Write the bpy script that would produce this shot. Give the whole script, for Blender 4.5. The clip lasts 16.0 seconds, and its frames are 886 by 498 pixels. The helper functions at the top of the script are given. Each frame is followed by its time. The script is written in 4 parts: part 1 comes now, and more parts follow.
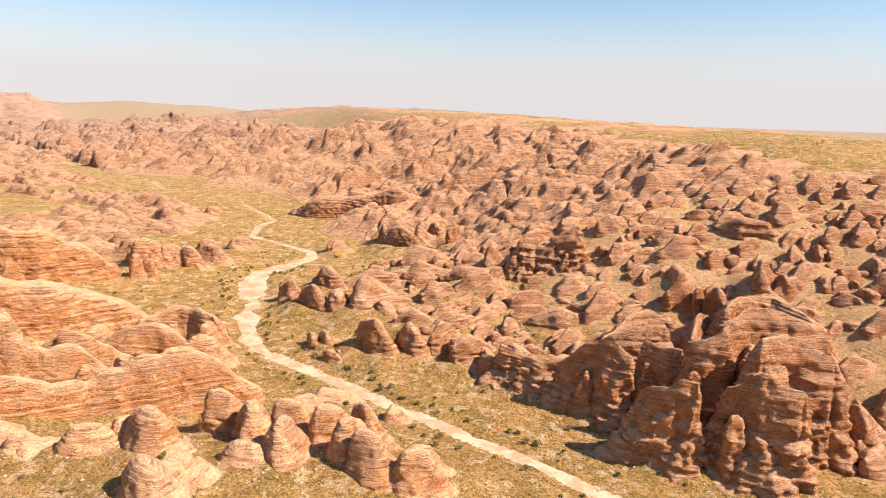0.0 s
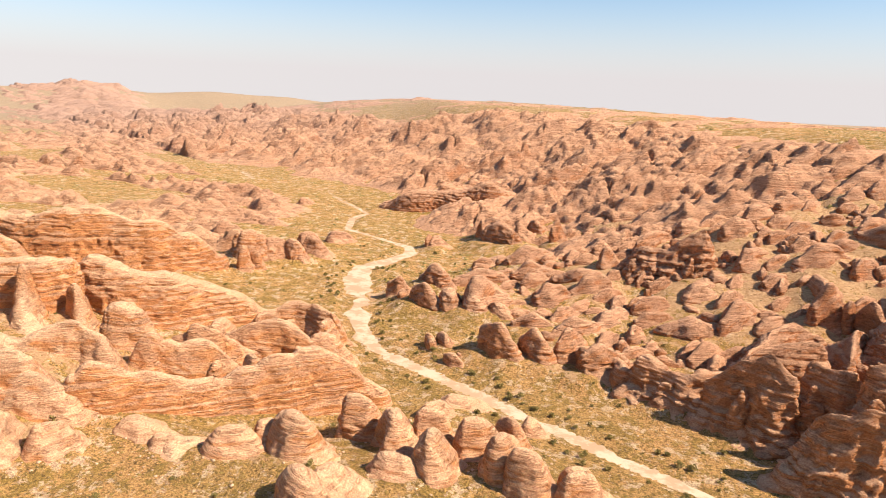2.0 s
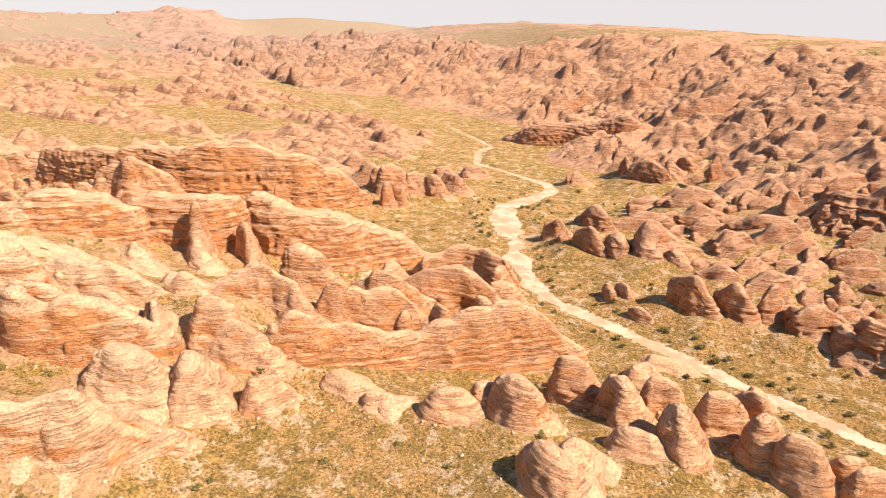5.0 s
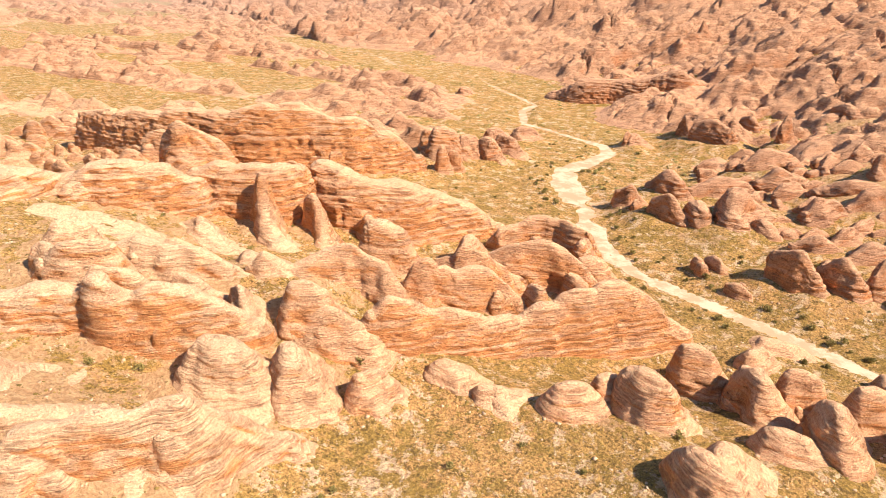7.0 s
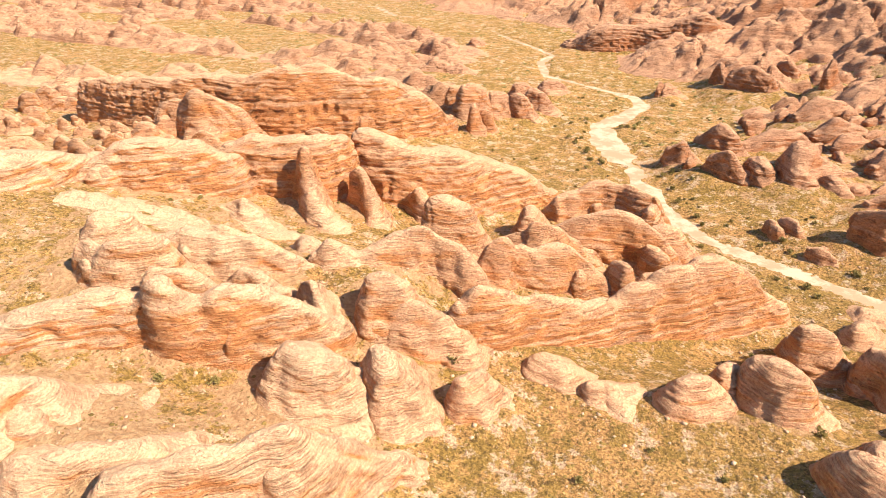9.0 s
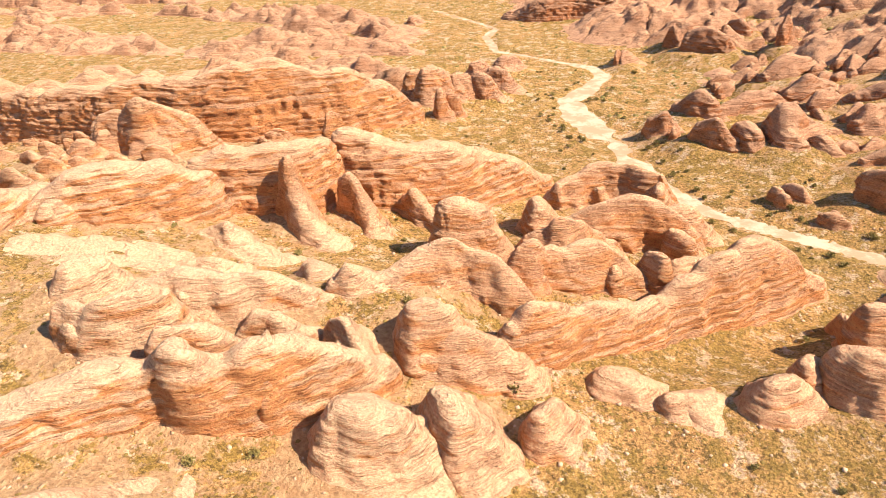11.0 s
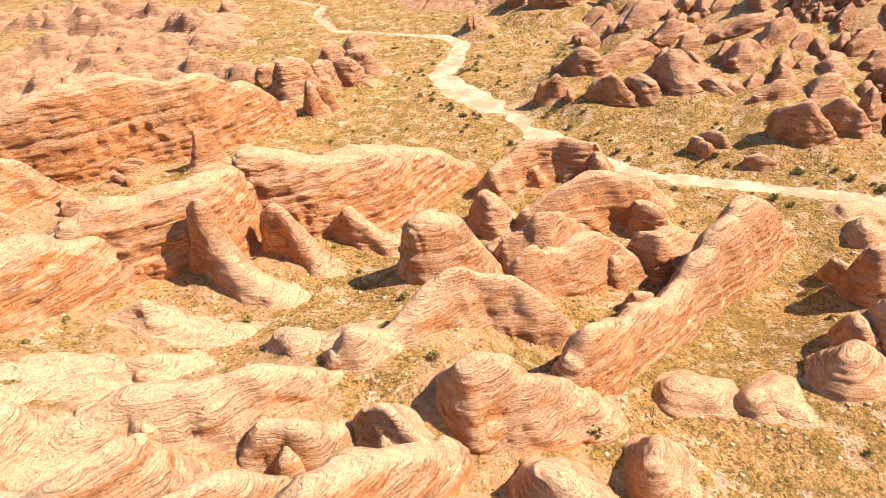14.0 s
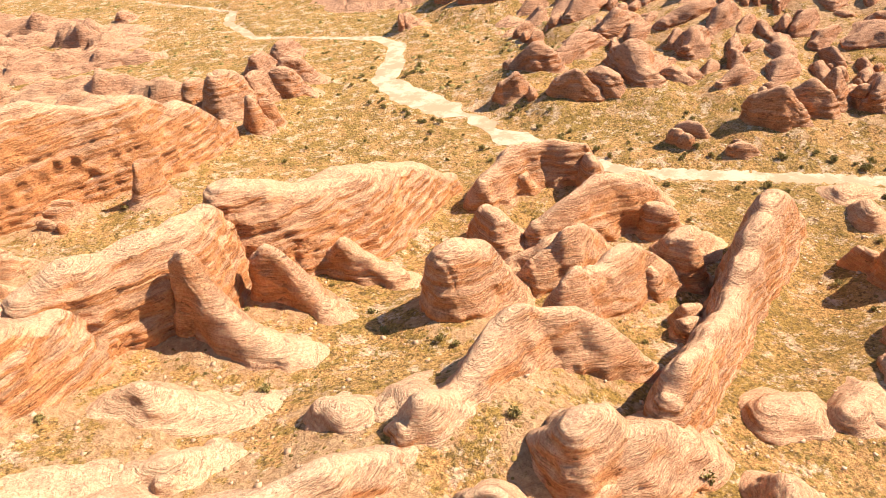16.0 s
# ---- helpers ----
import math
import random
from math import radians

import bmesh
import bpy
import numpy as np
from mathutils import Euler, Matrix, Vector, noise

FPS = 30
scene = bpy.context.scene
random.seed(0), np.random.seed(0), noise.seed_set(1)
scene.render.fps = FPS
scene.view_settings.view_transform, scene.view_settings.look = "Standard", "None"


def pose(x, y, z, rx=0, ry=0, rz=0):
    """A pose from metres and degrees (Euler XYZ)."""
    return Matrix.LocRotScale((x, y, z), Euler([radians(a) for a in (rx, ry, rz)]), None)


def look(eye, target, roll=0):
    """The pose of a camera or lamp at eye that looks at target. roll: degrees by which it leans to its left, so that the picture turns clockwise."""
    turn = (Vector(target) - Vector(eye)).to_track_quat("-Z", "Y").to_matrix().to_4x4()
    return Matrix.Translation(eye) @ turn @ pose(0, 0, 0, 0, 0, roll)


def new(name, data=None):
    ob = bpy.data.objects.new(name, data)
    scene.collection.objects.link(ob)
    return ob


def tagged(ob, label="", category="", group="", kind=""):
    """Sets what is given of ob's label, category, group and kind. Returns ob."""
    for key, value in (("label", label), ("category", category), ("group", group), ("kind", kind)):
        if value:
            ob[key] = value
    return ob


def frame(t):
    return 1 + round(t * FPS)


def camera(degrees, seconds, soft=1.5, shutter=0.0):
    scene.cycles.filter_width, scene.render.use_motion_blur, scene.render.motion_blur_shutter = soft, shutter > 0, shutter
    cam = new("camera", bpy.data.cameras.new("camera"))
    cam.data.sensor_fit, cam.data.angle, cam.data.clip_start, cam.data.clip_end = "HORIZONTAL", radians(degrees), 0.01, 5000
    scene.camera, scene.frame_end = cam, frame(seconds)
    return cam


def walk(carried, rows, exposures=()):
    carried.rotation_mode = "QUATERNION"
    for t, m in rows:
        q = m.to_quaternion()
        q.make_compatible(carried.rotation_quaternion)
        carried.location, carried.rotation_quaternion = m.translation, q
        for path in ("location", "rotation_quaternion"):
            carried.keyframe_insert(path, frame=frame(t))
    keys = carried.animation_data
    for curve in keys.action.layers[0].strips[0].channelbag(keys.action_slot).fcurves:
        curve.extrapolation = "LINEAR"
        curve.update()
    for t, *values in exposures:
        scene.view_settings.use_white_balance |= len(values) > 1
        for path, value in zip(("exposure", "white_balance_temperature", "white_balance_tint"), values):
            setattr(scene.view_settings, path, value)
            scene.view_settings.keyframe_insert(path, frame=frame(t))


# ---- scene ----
cam = camera(67.2, 16.0, soft=0.6)
METRES, EYE = 350.0, 137.9
ROWS = [
    (0.0, 0.0, 0.0, 0.0, 0.42, -12.82, -1.84),
    (0.5, -0.0272, 0.013, -0.0007, 1.55, -12.44, -1.92),
    (1.0, -0.0539, 0.0246, -0.0012, 2.81, -12.74, -2.01),
    (1.5, -0.0819, 0.0367, -0.0019, 4.43, -13.19, -2.13),
    (2.0, -0.1101, 0.0478, -0.0025, 5.92, -13.65, -2.18),
    (2.5, -0.1386, 0.0585, -0.0034, 7.1, -13.91, -2.24),
    (3.0, -0.1674, 0.0687, -0.0045, 8.22, -14.44, -2.14),
    (3.5, -0.1963, 0.0788, -0.006, 9.17, -15.76, -1.97),
    (4.0, -0.2254, 0.0889, -0.0077, 10.26, -17.35, -1.75),
    (4.5, -0.2545, 0.1, -0.0092, 11.93, -18.75, -1.59),
    (7.0, -0.3995, 0.1549, -0.0119, 13.28, -23.68, -0.97),
    (7.5, -0.4281, 0.1676, -0.0121, 13.24, -24.91, -0.69),
    (8.0, -0.4568, 0.1803, -0.0122, 12.95, -26.3, -0.33),
    (8.5, -0.485, 0.194, -0.0128, 12.24, -27.59, 0.05),
    (9.0, -0.5127, 0.2088, -0.0131, 11.35, -27.82, 0.49),
    (11.5, -0.6447, 0.2955, -0.0161, -0.11, -30.74, 3.09),
    (12.0, -0.6692, 0.3158, -0.0169, -3.86, -31.44, 3.43),
    (12.5, -0.6929, 0.3378, -0.0183, -7.41, -32.24, 3.77),
    (13.0, -0.7155, 0.3603, -0.0195, -10.39, -32.96, 4.06),
    (13.5, -0.7372, 0.3837, -0.0205, -12.87, -33.25, 4.31),
    (14.0, -0.7582, 0.4076, -0.0217, -15.65, -33.42, 4.41),
    (14.5, -0.7778, 0.4327, -0.0232, -18.23, -33.49, 4.49),
    (15.0, -0.7968, 0.4583, -0.0249, -20.36, -33.75, 4.55),
    (15.5, -0.8146, 0.485, -0.0268, -22.71, -34.15, 4.53),
    (16.0, -0.831, 0.5122, -0.0286, -25.47, -34.44, 4.44),
]
walk(cam, [(t, pose(0, 0, EYE) @ pose(METRES * x, METRES * y, METRES * z, 90 + pitch, roll, yaw)) for t, x, y, z, yaw, pitch, roll in ROWS],
     exposures=((0.0, 0.85), (4.5, 0.90), (9.0, 1.03), (12.0, 1.03), (16.0, 1.08)))

# ---- sun and sky ----
SUN_WAY = Vector((0.92, -0.2, 0.92)).normalized()
world = bpy.data.worlds.new("world")
scene.world = world
world.use_nodes = True
wt = world.node_tree
sky = wt.nodes.new("ShaderNodeTexSky")
sky.sky_type, sky.sun_disc = "NISHITA", False
sky.sun_elevation = math.asin(SUN_WAY.z)
sky.sun_rotation = math.atan2(SUN_WAY.x, SUN_WAY.y)
sky.altitude, sky.air_density, sky.dust_density, sky.ozone_density = 300, 1.0, 0.3, 3.5
# the sky's lowest band goes on below the level, behind the land's edge
coord, split, join, low = (wt.nodes.new("ShaderNode" + k) for k in ("TexCoord", "SeparateXYZ", "CombineXYZ", "Math"))
low.operation = "MAXIMUM"
low.inputs[1].default_value = 0.02
wt.links.new(coord.outputs["Generated"], split.inputs[0])
wt.links.new(split.outputs[0], join.inputs[0])
wt.links.new(split.outputs[1], join.inputs[1])
wt.links.new(split.outputs[2], low.inputs[0])
wt.links.new(low.outputs[0], join.inputs[2])
wt.links.new(join.outputs[0], sky.inputs[0])
back = wt.nodes["Background"]
# pale dust haze low over the land
fade = wt.nodes.new("ShaderNodeMapRange")
fade.interpolation_type = "SMOOTHSTEP"
for i, v in ((1, -0.02), (2, 0.15), (3, 0.95), (4, 0.05)):
    fade.inputs[i].default_value = v
wt.links.new(low.outputs[0], fade.inputs[0])
haze = wt.nodes.new("ShaderNodeMix")
haze.data_type = "RGBA"
haze.inputs[7].default_value = (5.25, 4.8, 5.05, 1)
wt.links.new(fade.outputs[0], haze.inputs[0])
wt.links.new(sky.outputs[0], haze.inputs[6])
wt.links.new(haze.outputs[2], back.inputs[0])
back.inputs[1].default_value = 0.083
sun = new("sun", bpy.data.lights.new("sun", "SUN"))
sun.data.energy, sun.data.angle, sun.data.color = 5.0, radians(0.5), (1.0, 0.838, 0.682)
sun.matrix_world = look(SUN_WAY * 100, (0, 0, 0))


# ---- materials ----
def material(name, rough=0.9):
    m = bpy.data.materials.new(name)
    m.use_nodes = True
    t = m.node_tree
    b = t.nodes["Principled BSDF"]
    b.inputs["Roughness"].default_value = rough
    b.inputs["Specular IOR Level"].default_value = 0.15
    return m, t, b


def node(t, kind, **sets):
    n = t.nodes.new("ShaderNode" + kind)
    for k, v in sets.items():
        if k == "op":
            n.operation = v
        elif k == "dims":
            n.noise_dimensions = v
        elif k == "blend":
            n.data_type, n.blend_type = "RGBA", v
        else:
            n.inputs[k.replace("_", " ")].default_value = v
    return n


def maths(t, op, a, b=0.0, c=None):
    n = t.nodes.new("ShaderNodeMath")
    n.operation = op
    for i, v in enumerate((a, b) if c is None else (a, b, c)):
        if isinstance(v, (int, float)):
            n.inputs[i].default_value = v
        else:
            t.links.new(v, n.inputs[i])
    return n.outputs[0]


def mixed(t, f, a, b, blend="MIX"):
    n = t.nodes.new("ShaderNodeMix")
    n.data_type, n.blend_type = "RGBA", blend
    for i, v in ((0, f), (6, a), (7, b)):
        if isinstance(v, (int, float)):
            n.inputs[i].default_value = v
        elif isinstance(v, tuple):
            n.inputs[i].default_value = (*v, 1)
        else:
            t.links.new(v, n.inputs[i])
    return n.outputs[2]


def noise_of(t, vector, scale, detail=3.0, rough=0.55, dims="3D"):
    n = node(t, "TexNoise", dims=dims, Scale=scale, Detail=detail, Roughness=rough)
    t.links.new(vector, n.inputs["W" if dims == "1D" else "Vector"])
    return n.outputs[0]


def stepped(t, v, lo, hi):
    n = t.nodes.new("ShaderNodeMapRange")
    n.interpolation_type = "SMOOTHSTEP"
    t.links.new(v, n.inputs[0])
    n.inputs[1].default_value, n.inputs[2].default_value = lo, hi
    return n.outputs[0]


def bumped(t, b, height, strength, distance):
    n = node(t, "Bump", Strength=strength, Distance=distance)
    t.links.new(height, n.inputs["Height"])
    t.links.new(n.outputs[0], b.inputs["Normal"])


def sandstone():
    m, t, b = material("banded_sandstone", 0.92)
    geo = t.nodes.new("ShaderNodeNewGeometry")
    pos, nor = geo.outputs["Position"], geo.outputs["Normal"]
    xyz, nxyz = t.nodes.new("ShaderNodeSeparateXYZ"), t.nodes.new("ShaderNodeSeparateXYZ")
    t.links.new(pos, xyz.inputs[0])
    t.links.new(nor, nxyz.inputs[0])
    warp = noise_of(t, pos, 0.035, 2)
    # height in the beds, which dip a little and roll
    z = maths(t, "ADD", xyz.outputs[2], maths(t, "MULTIPLY", xyz.outputs[0], 0.02))
    z = maths(t, "ADD", z, maths(t, "MULTIPLY", xyz.outputs[1], -0.015))
    z = maths(t, "ADD", z, maths(t, "MULTIPLY", warp, 4.0))
    z = maths(t, "ADD", z, maths(t, "MULTIPLY", noise_of(t, pos, 0.2, 3, 0.5), 0.4))
    # short level streaks: noise drawn out along the beds
    flat = t.nodes.new("ShaderNodeCombineXYZ")
    for i, (s, k) in enumerate(((xyz.outputs[0], 0.14), (xyz.outputs[1], 0.14), (z, 1.0))):
        t.links.new(maths(t, "MULTIPLY", s, k), flat.inputs[i])
    streak = noise_of(t, flat.outputs[0], 1.1, 5, 0.7)
    streaks = noise_of(t, flat.outputs[0], 2.6, 3, 0.65)
    broad = noise_of(t, z, 0.16, 2, 0.5, "1D")
    beds = maths(t, "ADD", maths(t, "MULTIPLY", noise_of(t, z, 0.6, 5, 0.7, "1D"), 0.5), maths(t, "MULTIPLY", streak, 0.5))
    # thin dark partings between the beds, broken along their length
    line = maths(t, "ADD", noise_of(t, z, 2.8, 3, 0.65, "1D"), maths(t, "MULTIPLY", maths(t, "SUBTRACT", streak, 0.5), 0.4))
    line = stepped(t, line, 0.545, 0.57)
    grain = noise_of(t, pos, 1.3, 6, 0.75)
    patch = noise_of(t, pos, 0.045, 4, 0.6)
    slope = maths(t, "ABSOLUTE", nxyz.outputs[2])
    top = stepped(t, slope, 0.55, 0.95)
    # the beds show strongly in places and fade in others, least on the flat tops
    show = maths(t, "ADD", 0.3, maths(t, "MULTIPLY", stepped(t, noise_of(t, pos, 0.2, 3), 0.35, 0.62), 0.7))
    show = maths(t, "MULTIPLY", show, maths(t, "ADD", 0.6, maths(t, "MULTIPLY", stepped(t, noise_of(t, pos, 0.75, 4, 0.7), 0.36, 0.58), 0.5)))
    show = maths(t, "MULTIPLY", show, maths(t, "SUBTRACT", 1.0, maths(t, "MULTIPLY", top, 0.3)))
    bed = stepped(t, beds, 0.38, 0.62)
    course = stepped(t, maths(t, "ADD", noise_of(t, z, 0.5, 1, 0.5, "1D"), maths(t, "MULTIPLY", maths(t, "SUBTRACT", streak, 0.5), 0.3)), 0.55, 0.6)
    line = maths(t, "MAXIMUM", line, maths(t, "MULTIPLY", course, 0.85))
    thin = maths(t, "MULTIPLY", maths(t, "MAXIMUM", maths(t, "MULTIPLY", stepped(t, streaks, 0.54, 0.68), 0.7), line), show)
    # the stone grows browner and more varnished towards the high country
    over = maths(t, "ADD", maths(t, "MULTIPLY", xyz.outputs[0], 0.63), maths(t, "MULTIPLY", maths(t, "SUBTRACT", xyz.outputs[1], 299.0), 0.78))
    unit = maths(t, "MAXIMUM", stepped(t, over, -60.0, 140.0), maths(t, "MULTIPLY", stepped(t, xyz.outputs[1], 480.0, 900.0), 0.9))
    crust = maths(t, "ADD", slope, maths(t, "MULTIPLY", maths(t, "SUBTRACT", patch, 0.5), 0.9))
    crust = maths(t, "ADD", crust, maths(t, "MULTIPLY", maths(t, "SUBTRACT", broad, 0.5), 0.35))
    crust = stepped(t, crust, 0.08, 0.60)
    raw = mixed(t, bed, mixed(t, unit, (0.750, 0.320, 0.122), (0.580, 0.232, 0.098)), mixed(t, unit, (0.790, 0.362, 0.142), (0.605, 0.256, 0.109)))
    raw = mixed(t, maths(t, "MULTIPLY", thin, maths(t, "ADD", 0.5, maths(t, "MULTIPLY", unit, 0.3))), raw, (0.48, 0.175, 0.068))
    skin = mixed(t, bed, mixed(t, unit, (0.722, 0.385, 0.205), (0.550, 0.288, 0.163)), mixed(t, unit, (0.785, 0.445, 0.248), (0.640, 0.362, 0.212)))
    skin = mixed(t, maths(t, "MULTIPLY", thin, maths(t, "ADD", 0.6, maths(t, "MULTIPLY", unit, 0.25))), skin, (0.43, 0.20, 0.105))
    skin = mixed(t, maths(t, "MULTIPLY", top, 0.45), skin, mixed(t, unit, (0.800, 0.535, 0.318), (0.700, 0.410, 0.238)))
    # bleached stone over the low slabs
    pale = maths(t, "MULTIPLY", stepped(t, maths(t, "ADD", xyz.outputs[0], maths(t, "MULTIPLY", xyz.outputs[1], 0.35)), -105.0, -185.0), stepped(t, xyz.outputs[1], 365.0, 285.0))
    skin = mixed(t, maths(t, "MULTIPLY", pale, 0.42), skin, (0.83, 0.575, 0.355))
    col = mixed(t, crust, raw, skin)
    # dark weathered skin in patches
    dark = maths(t, "MULTIPLY", stepped(t, noise_of(t, pos, 0.16, 6, 0.75), 0.52, 0.64), maths(t, "ADD", maths(t, "MULTIPLY", bed, 0.7), 0.3))
    dark = maths(t, "MULTIPLY", dark, maths(t, "ADD", 0.2, maths(t, "MULTIPLY", unit, 0.42)))
    col = mixed(t, dark, col, (0.20, 0.092, 0.055))
    pits = stepped(t, noise_of(t, pos, 1.7, 5, 0.75), 0.60, 0.72)
    col = mixed(t, maths(t, "MULTIPLY", pits, 0.6), col, (0.17, 0.075, 0.04))
    col = mixed(t, 0.5, col, mixed(t, stepped(t, grain, 0.28, 0.72), (0.2, 0.2, 0.2), (0.8, 0.8, 0.8)), "OVERLAY")
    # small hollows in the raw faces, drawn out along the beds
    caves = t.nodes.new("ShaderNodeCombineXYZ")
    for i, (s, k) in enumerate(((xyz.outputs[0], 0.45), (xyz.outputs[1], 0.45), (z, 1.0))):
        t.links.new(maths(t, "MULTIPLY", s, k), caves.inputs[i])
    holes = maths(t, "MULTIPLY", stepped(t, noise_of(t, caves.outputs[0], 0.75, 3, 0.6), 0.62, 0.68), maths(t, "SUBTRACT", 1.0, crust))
    # the shade inside the hollows is put into the colour
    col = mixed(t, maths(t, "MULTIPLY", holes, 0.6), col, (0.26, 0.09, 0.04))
    # distance haze put into the colour: plainer and pinkish in the far country
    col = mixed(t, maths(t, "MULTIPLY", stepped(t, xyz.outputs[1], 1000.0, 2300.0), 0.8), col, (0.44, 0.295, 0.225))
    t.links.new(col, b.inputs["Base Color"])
    h = maths(t, "ADD", maths(t, "MULTIPLY", maths(t, "MULTIPLY", bed, show), 0.6), maths(t, "MULTIPLY", thin, -1.0))
    h = maths(t, "ADD", h, maths(t, "MULTIPLY", grain, 0.55))
    h = maths(t, "SUBTRACT", h, maths(t, "MULTIPLY", pits, 0.4))
    h = maths(t, "SUBTRACT", h, maths(t, "MULTIPLY", holes, 1.6))
    bumped(t, b, h, 1.0, 1.25)
    return m


def earth():
    m, t, b = material("dry_grassland", 0.95)
    geo = t.nodes.new("ShaderNodeNewGeometry")
    pos = geo.outputs["Position"]
    big, mid, small = noise_of(t, pos, 0.012, 4, 0.6), noise_of(t, pos, 0.06, 6, 0.68), noise_of(t, pos, 0.6, 5, 0.72)
    col = mixed(t, stepped(t, big, 0.38, 0.62), (0.57, 0.308, 0.116), (0.50, 0.292, 0.096))
    scrub = stepped(t, maths(t, "ADD", noise_of(t, pos, 0.22, 6, 0.75), maths(t, "MULTIPLY", maths(t, "SUBTRACT", mid, 0.5), 0.8)), 0.46, 0.56)
    col = mixed(t, maths(t, "MULTIPLY", scrub, 0.85), col, (0.30, 0.190, 0.046))
    col = mixed(t, maths(t, "MULTIPLY", stepped(t, small, 0.52, 0.60), 0.85), col, (0.15, 0.092, 0.032))
    col = mixed(t, maths(t, "MULTIPLY", stepped(t, noise_of(t, pos, 0.9, 4, 0.7), 0.60, 0.68), 0.75), col, (0.66, 0.46, 0.26))
    gravel = stepped(t, noise_of(t, pos, 0.13, 6, 0.78), 0.53, 0.59)
    col = mixed(t, maths(t, "MULTIPLY", gravel, 0.8), col, (0.68, 0.493, 0.318))
    col = mixed(t, 0.9, col, mixed(t, stepped(t, noise_of(t, pos, 1.1, 5, 0.75), 0.33, 0.67), (0.25, 0.25, 0.25), (0.75, 0.762, 0.757)), "OVERLAY")
    xyz = t.nodes.new("ShaderNodeSeparateXYZ")
    t.links.new(pos, xyz.inputs[0])
    # browner earth with more scrub along the creek
    brown = maths(t, "MULTIPLY", stepped(t, xyz.outputs[0], -250.0, -130.0), stepped(t, maths(t, "ADD", xyz.outputs[1], maths(t, "MULTIPLY", mid, 120.0)), 560.0, 380.0))
    col = mixed(t, maths(t, "MULTIPLY", brown, 0.18), col, (0.25, 0.15, 0.055))
    # haze of the distance painted in: the slopes turn duller far off
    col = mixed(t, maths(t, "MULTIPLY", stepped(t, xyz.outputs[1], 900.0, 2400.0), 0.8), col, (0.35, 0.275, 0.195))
    # bare stone round the rocks' feet
    z = maths(t, "ADD", xyz.outputs[2], maths(t, "MULTIPLY", noise_of(t, pos, 0.035, 2), 4.0))
    flat = t.nodes.new("ShaderNodeCombineXYZ")
    for i, (s, k) in enumerate(((xyz.outputs[0], 0.3), (xyz.outputs[1], 0.3), (z, 1.0))):
        t.links.new(maths(t, "MULTIPLY", s, k), flat.inputs[i])
    beds = noise_of(t, flat.outputs[0], 1.3, 5, 0.75)
    stone = mixed(t, stepped(t, beds, 0.35, 0.65), (0.44, 0.245, 0.118), (0.63, 0.410, 0.215))
    stone = mixed(t, 0.5, stone, mixed(t, small, (0.2, 0.2, 0.2), (0.8, 0.8, 0.8)), "OVERLAY")
    bare = node(t, "Attribute")
    bare.attribute_name = "bare"
    f = maths(t, "ADD", bare.outputs["Fac"], maths(t, "MULTIPLY", maths(t, "SUBTRACT", noise_of(t, pos, 0.14, 5, 0.7), 0.5), 1.5))
    f = stepped(t, f, 0.42, 0.58)
    col = mixed(t, f, col, stone)
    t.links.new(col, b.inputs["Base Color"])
    bumped(t, b, maths(t, "ADD", small, maths(t, "ADD", mid, beds)), 1.0, 1.6)
    return m


def sand():
    m, t, b = material("pale_creek_sand", 0.95)
    geo = t.nodes.new("ShaderNodeNewGeometry")
    pos = geo.outputs["Position"]
    col = mixed(t, stepped(t, noise_of(t, pos, 0.09, 6, 0.7), 0.42, 0.58), (0.62, 0.47, 0.325), (0.47, 0.315, 0.19))
    col = mixed(t, maths(t, "MULTIPLY", stepped(t, noise_of(t, pos, 0.7, 4, 0.7), 0.55, 0.7), 0.5), col, (0.48, 0.34, 0.20))
    t.links.new(col, b.inputs["Base Color"])
    bumped(t, b, noise_of(t, pos, 0.9, 4, 0.6), 0.5, 0.4)
    return m


def leafy(name, a, c, spread=0.9):
    m, t, b = material(name, 0.8)
    geo, info = t.nodes.new("ShaderNodeNewGeometry"), t.nodes.new("ShaderNodeObjectInfo")
    r = maths(t, "FRACT", maths(t, "ADD", geo.outputs["Random Per Island"], info.outputs["Random"]))
    col = mixed(t, r, a, c)
    col = mixed(t, stepped(t, noise_of(t, geo.outputs["Position"], 0.05, 3), 0.3, 0.7), col, mixed(t, 0.5, col, c))
    t.links.new(col, b.inputs["Base Color"])
    return m


ROCK, EARTH, SAND = sandstone(), earth(), sand()
LEAF = leafy("olive_leaves", (0.15, 0.13, 0.04), (0.32, 0.25, 0.085))
TUSSOCK = leafy("dry_spinifex", (0.09, 0.066, 0.02), (0.31, 0.205, 0.062))
BARK = leafy("grey_bark", (0.22, 0.17, 0.12), (0.32, 0.26, 0.2))
STONE = leafy("loose_stone", (0.40, 0.25, 0.14), (0.68, 0.48, 0.31))


# ---- the lie of the land ----
CREEK = [
    (130, 185, 6.5), (63, 247, 6.5), (24, 279, 6.5), (-33, 325, 6.0), (-68, 354, 6.2), (-112, 386, 7.0), (-134, 425, 10.0), (-139, 455, 12.5), (-146, 500, 14.0),
    (-158, 534, 12.5), (-160, 567, 10.0), (-140, 597, 9.0), (-125, 625, 9.0), (-132, 650, 7.0), (-155, 673, 5.0), (-210, 718, 5.0), (-219, 776, 6.5), (-211, 808, 6.0),
    (-219, 835, 6.0), (-264, 898, 5.0), (-300, 965, 4.0), (-360, 1020, 3.0), (-447, 1052, 8.0), (-497, 1127, 9.0), (-600, 1220, 5.0), (-700, 1320, 7.0),
]
CR = np.array([c[:2] for c in CREEK], float)
CW = np.array([c[2] for c in CREEK], float)


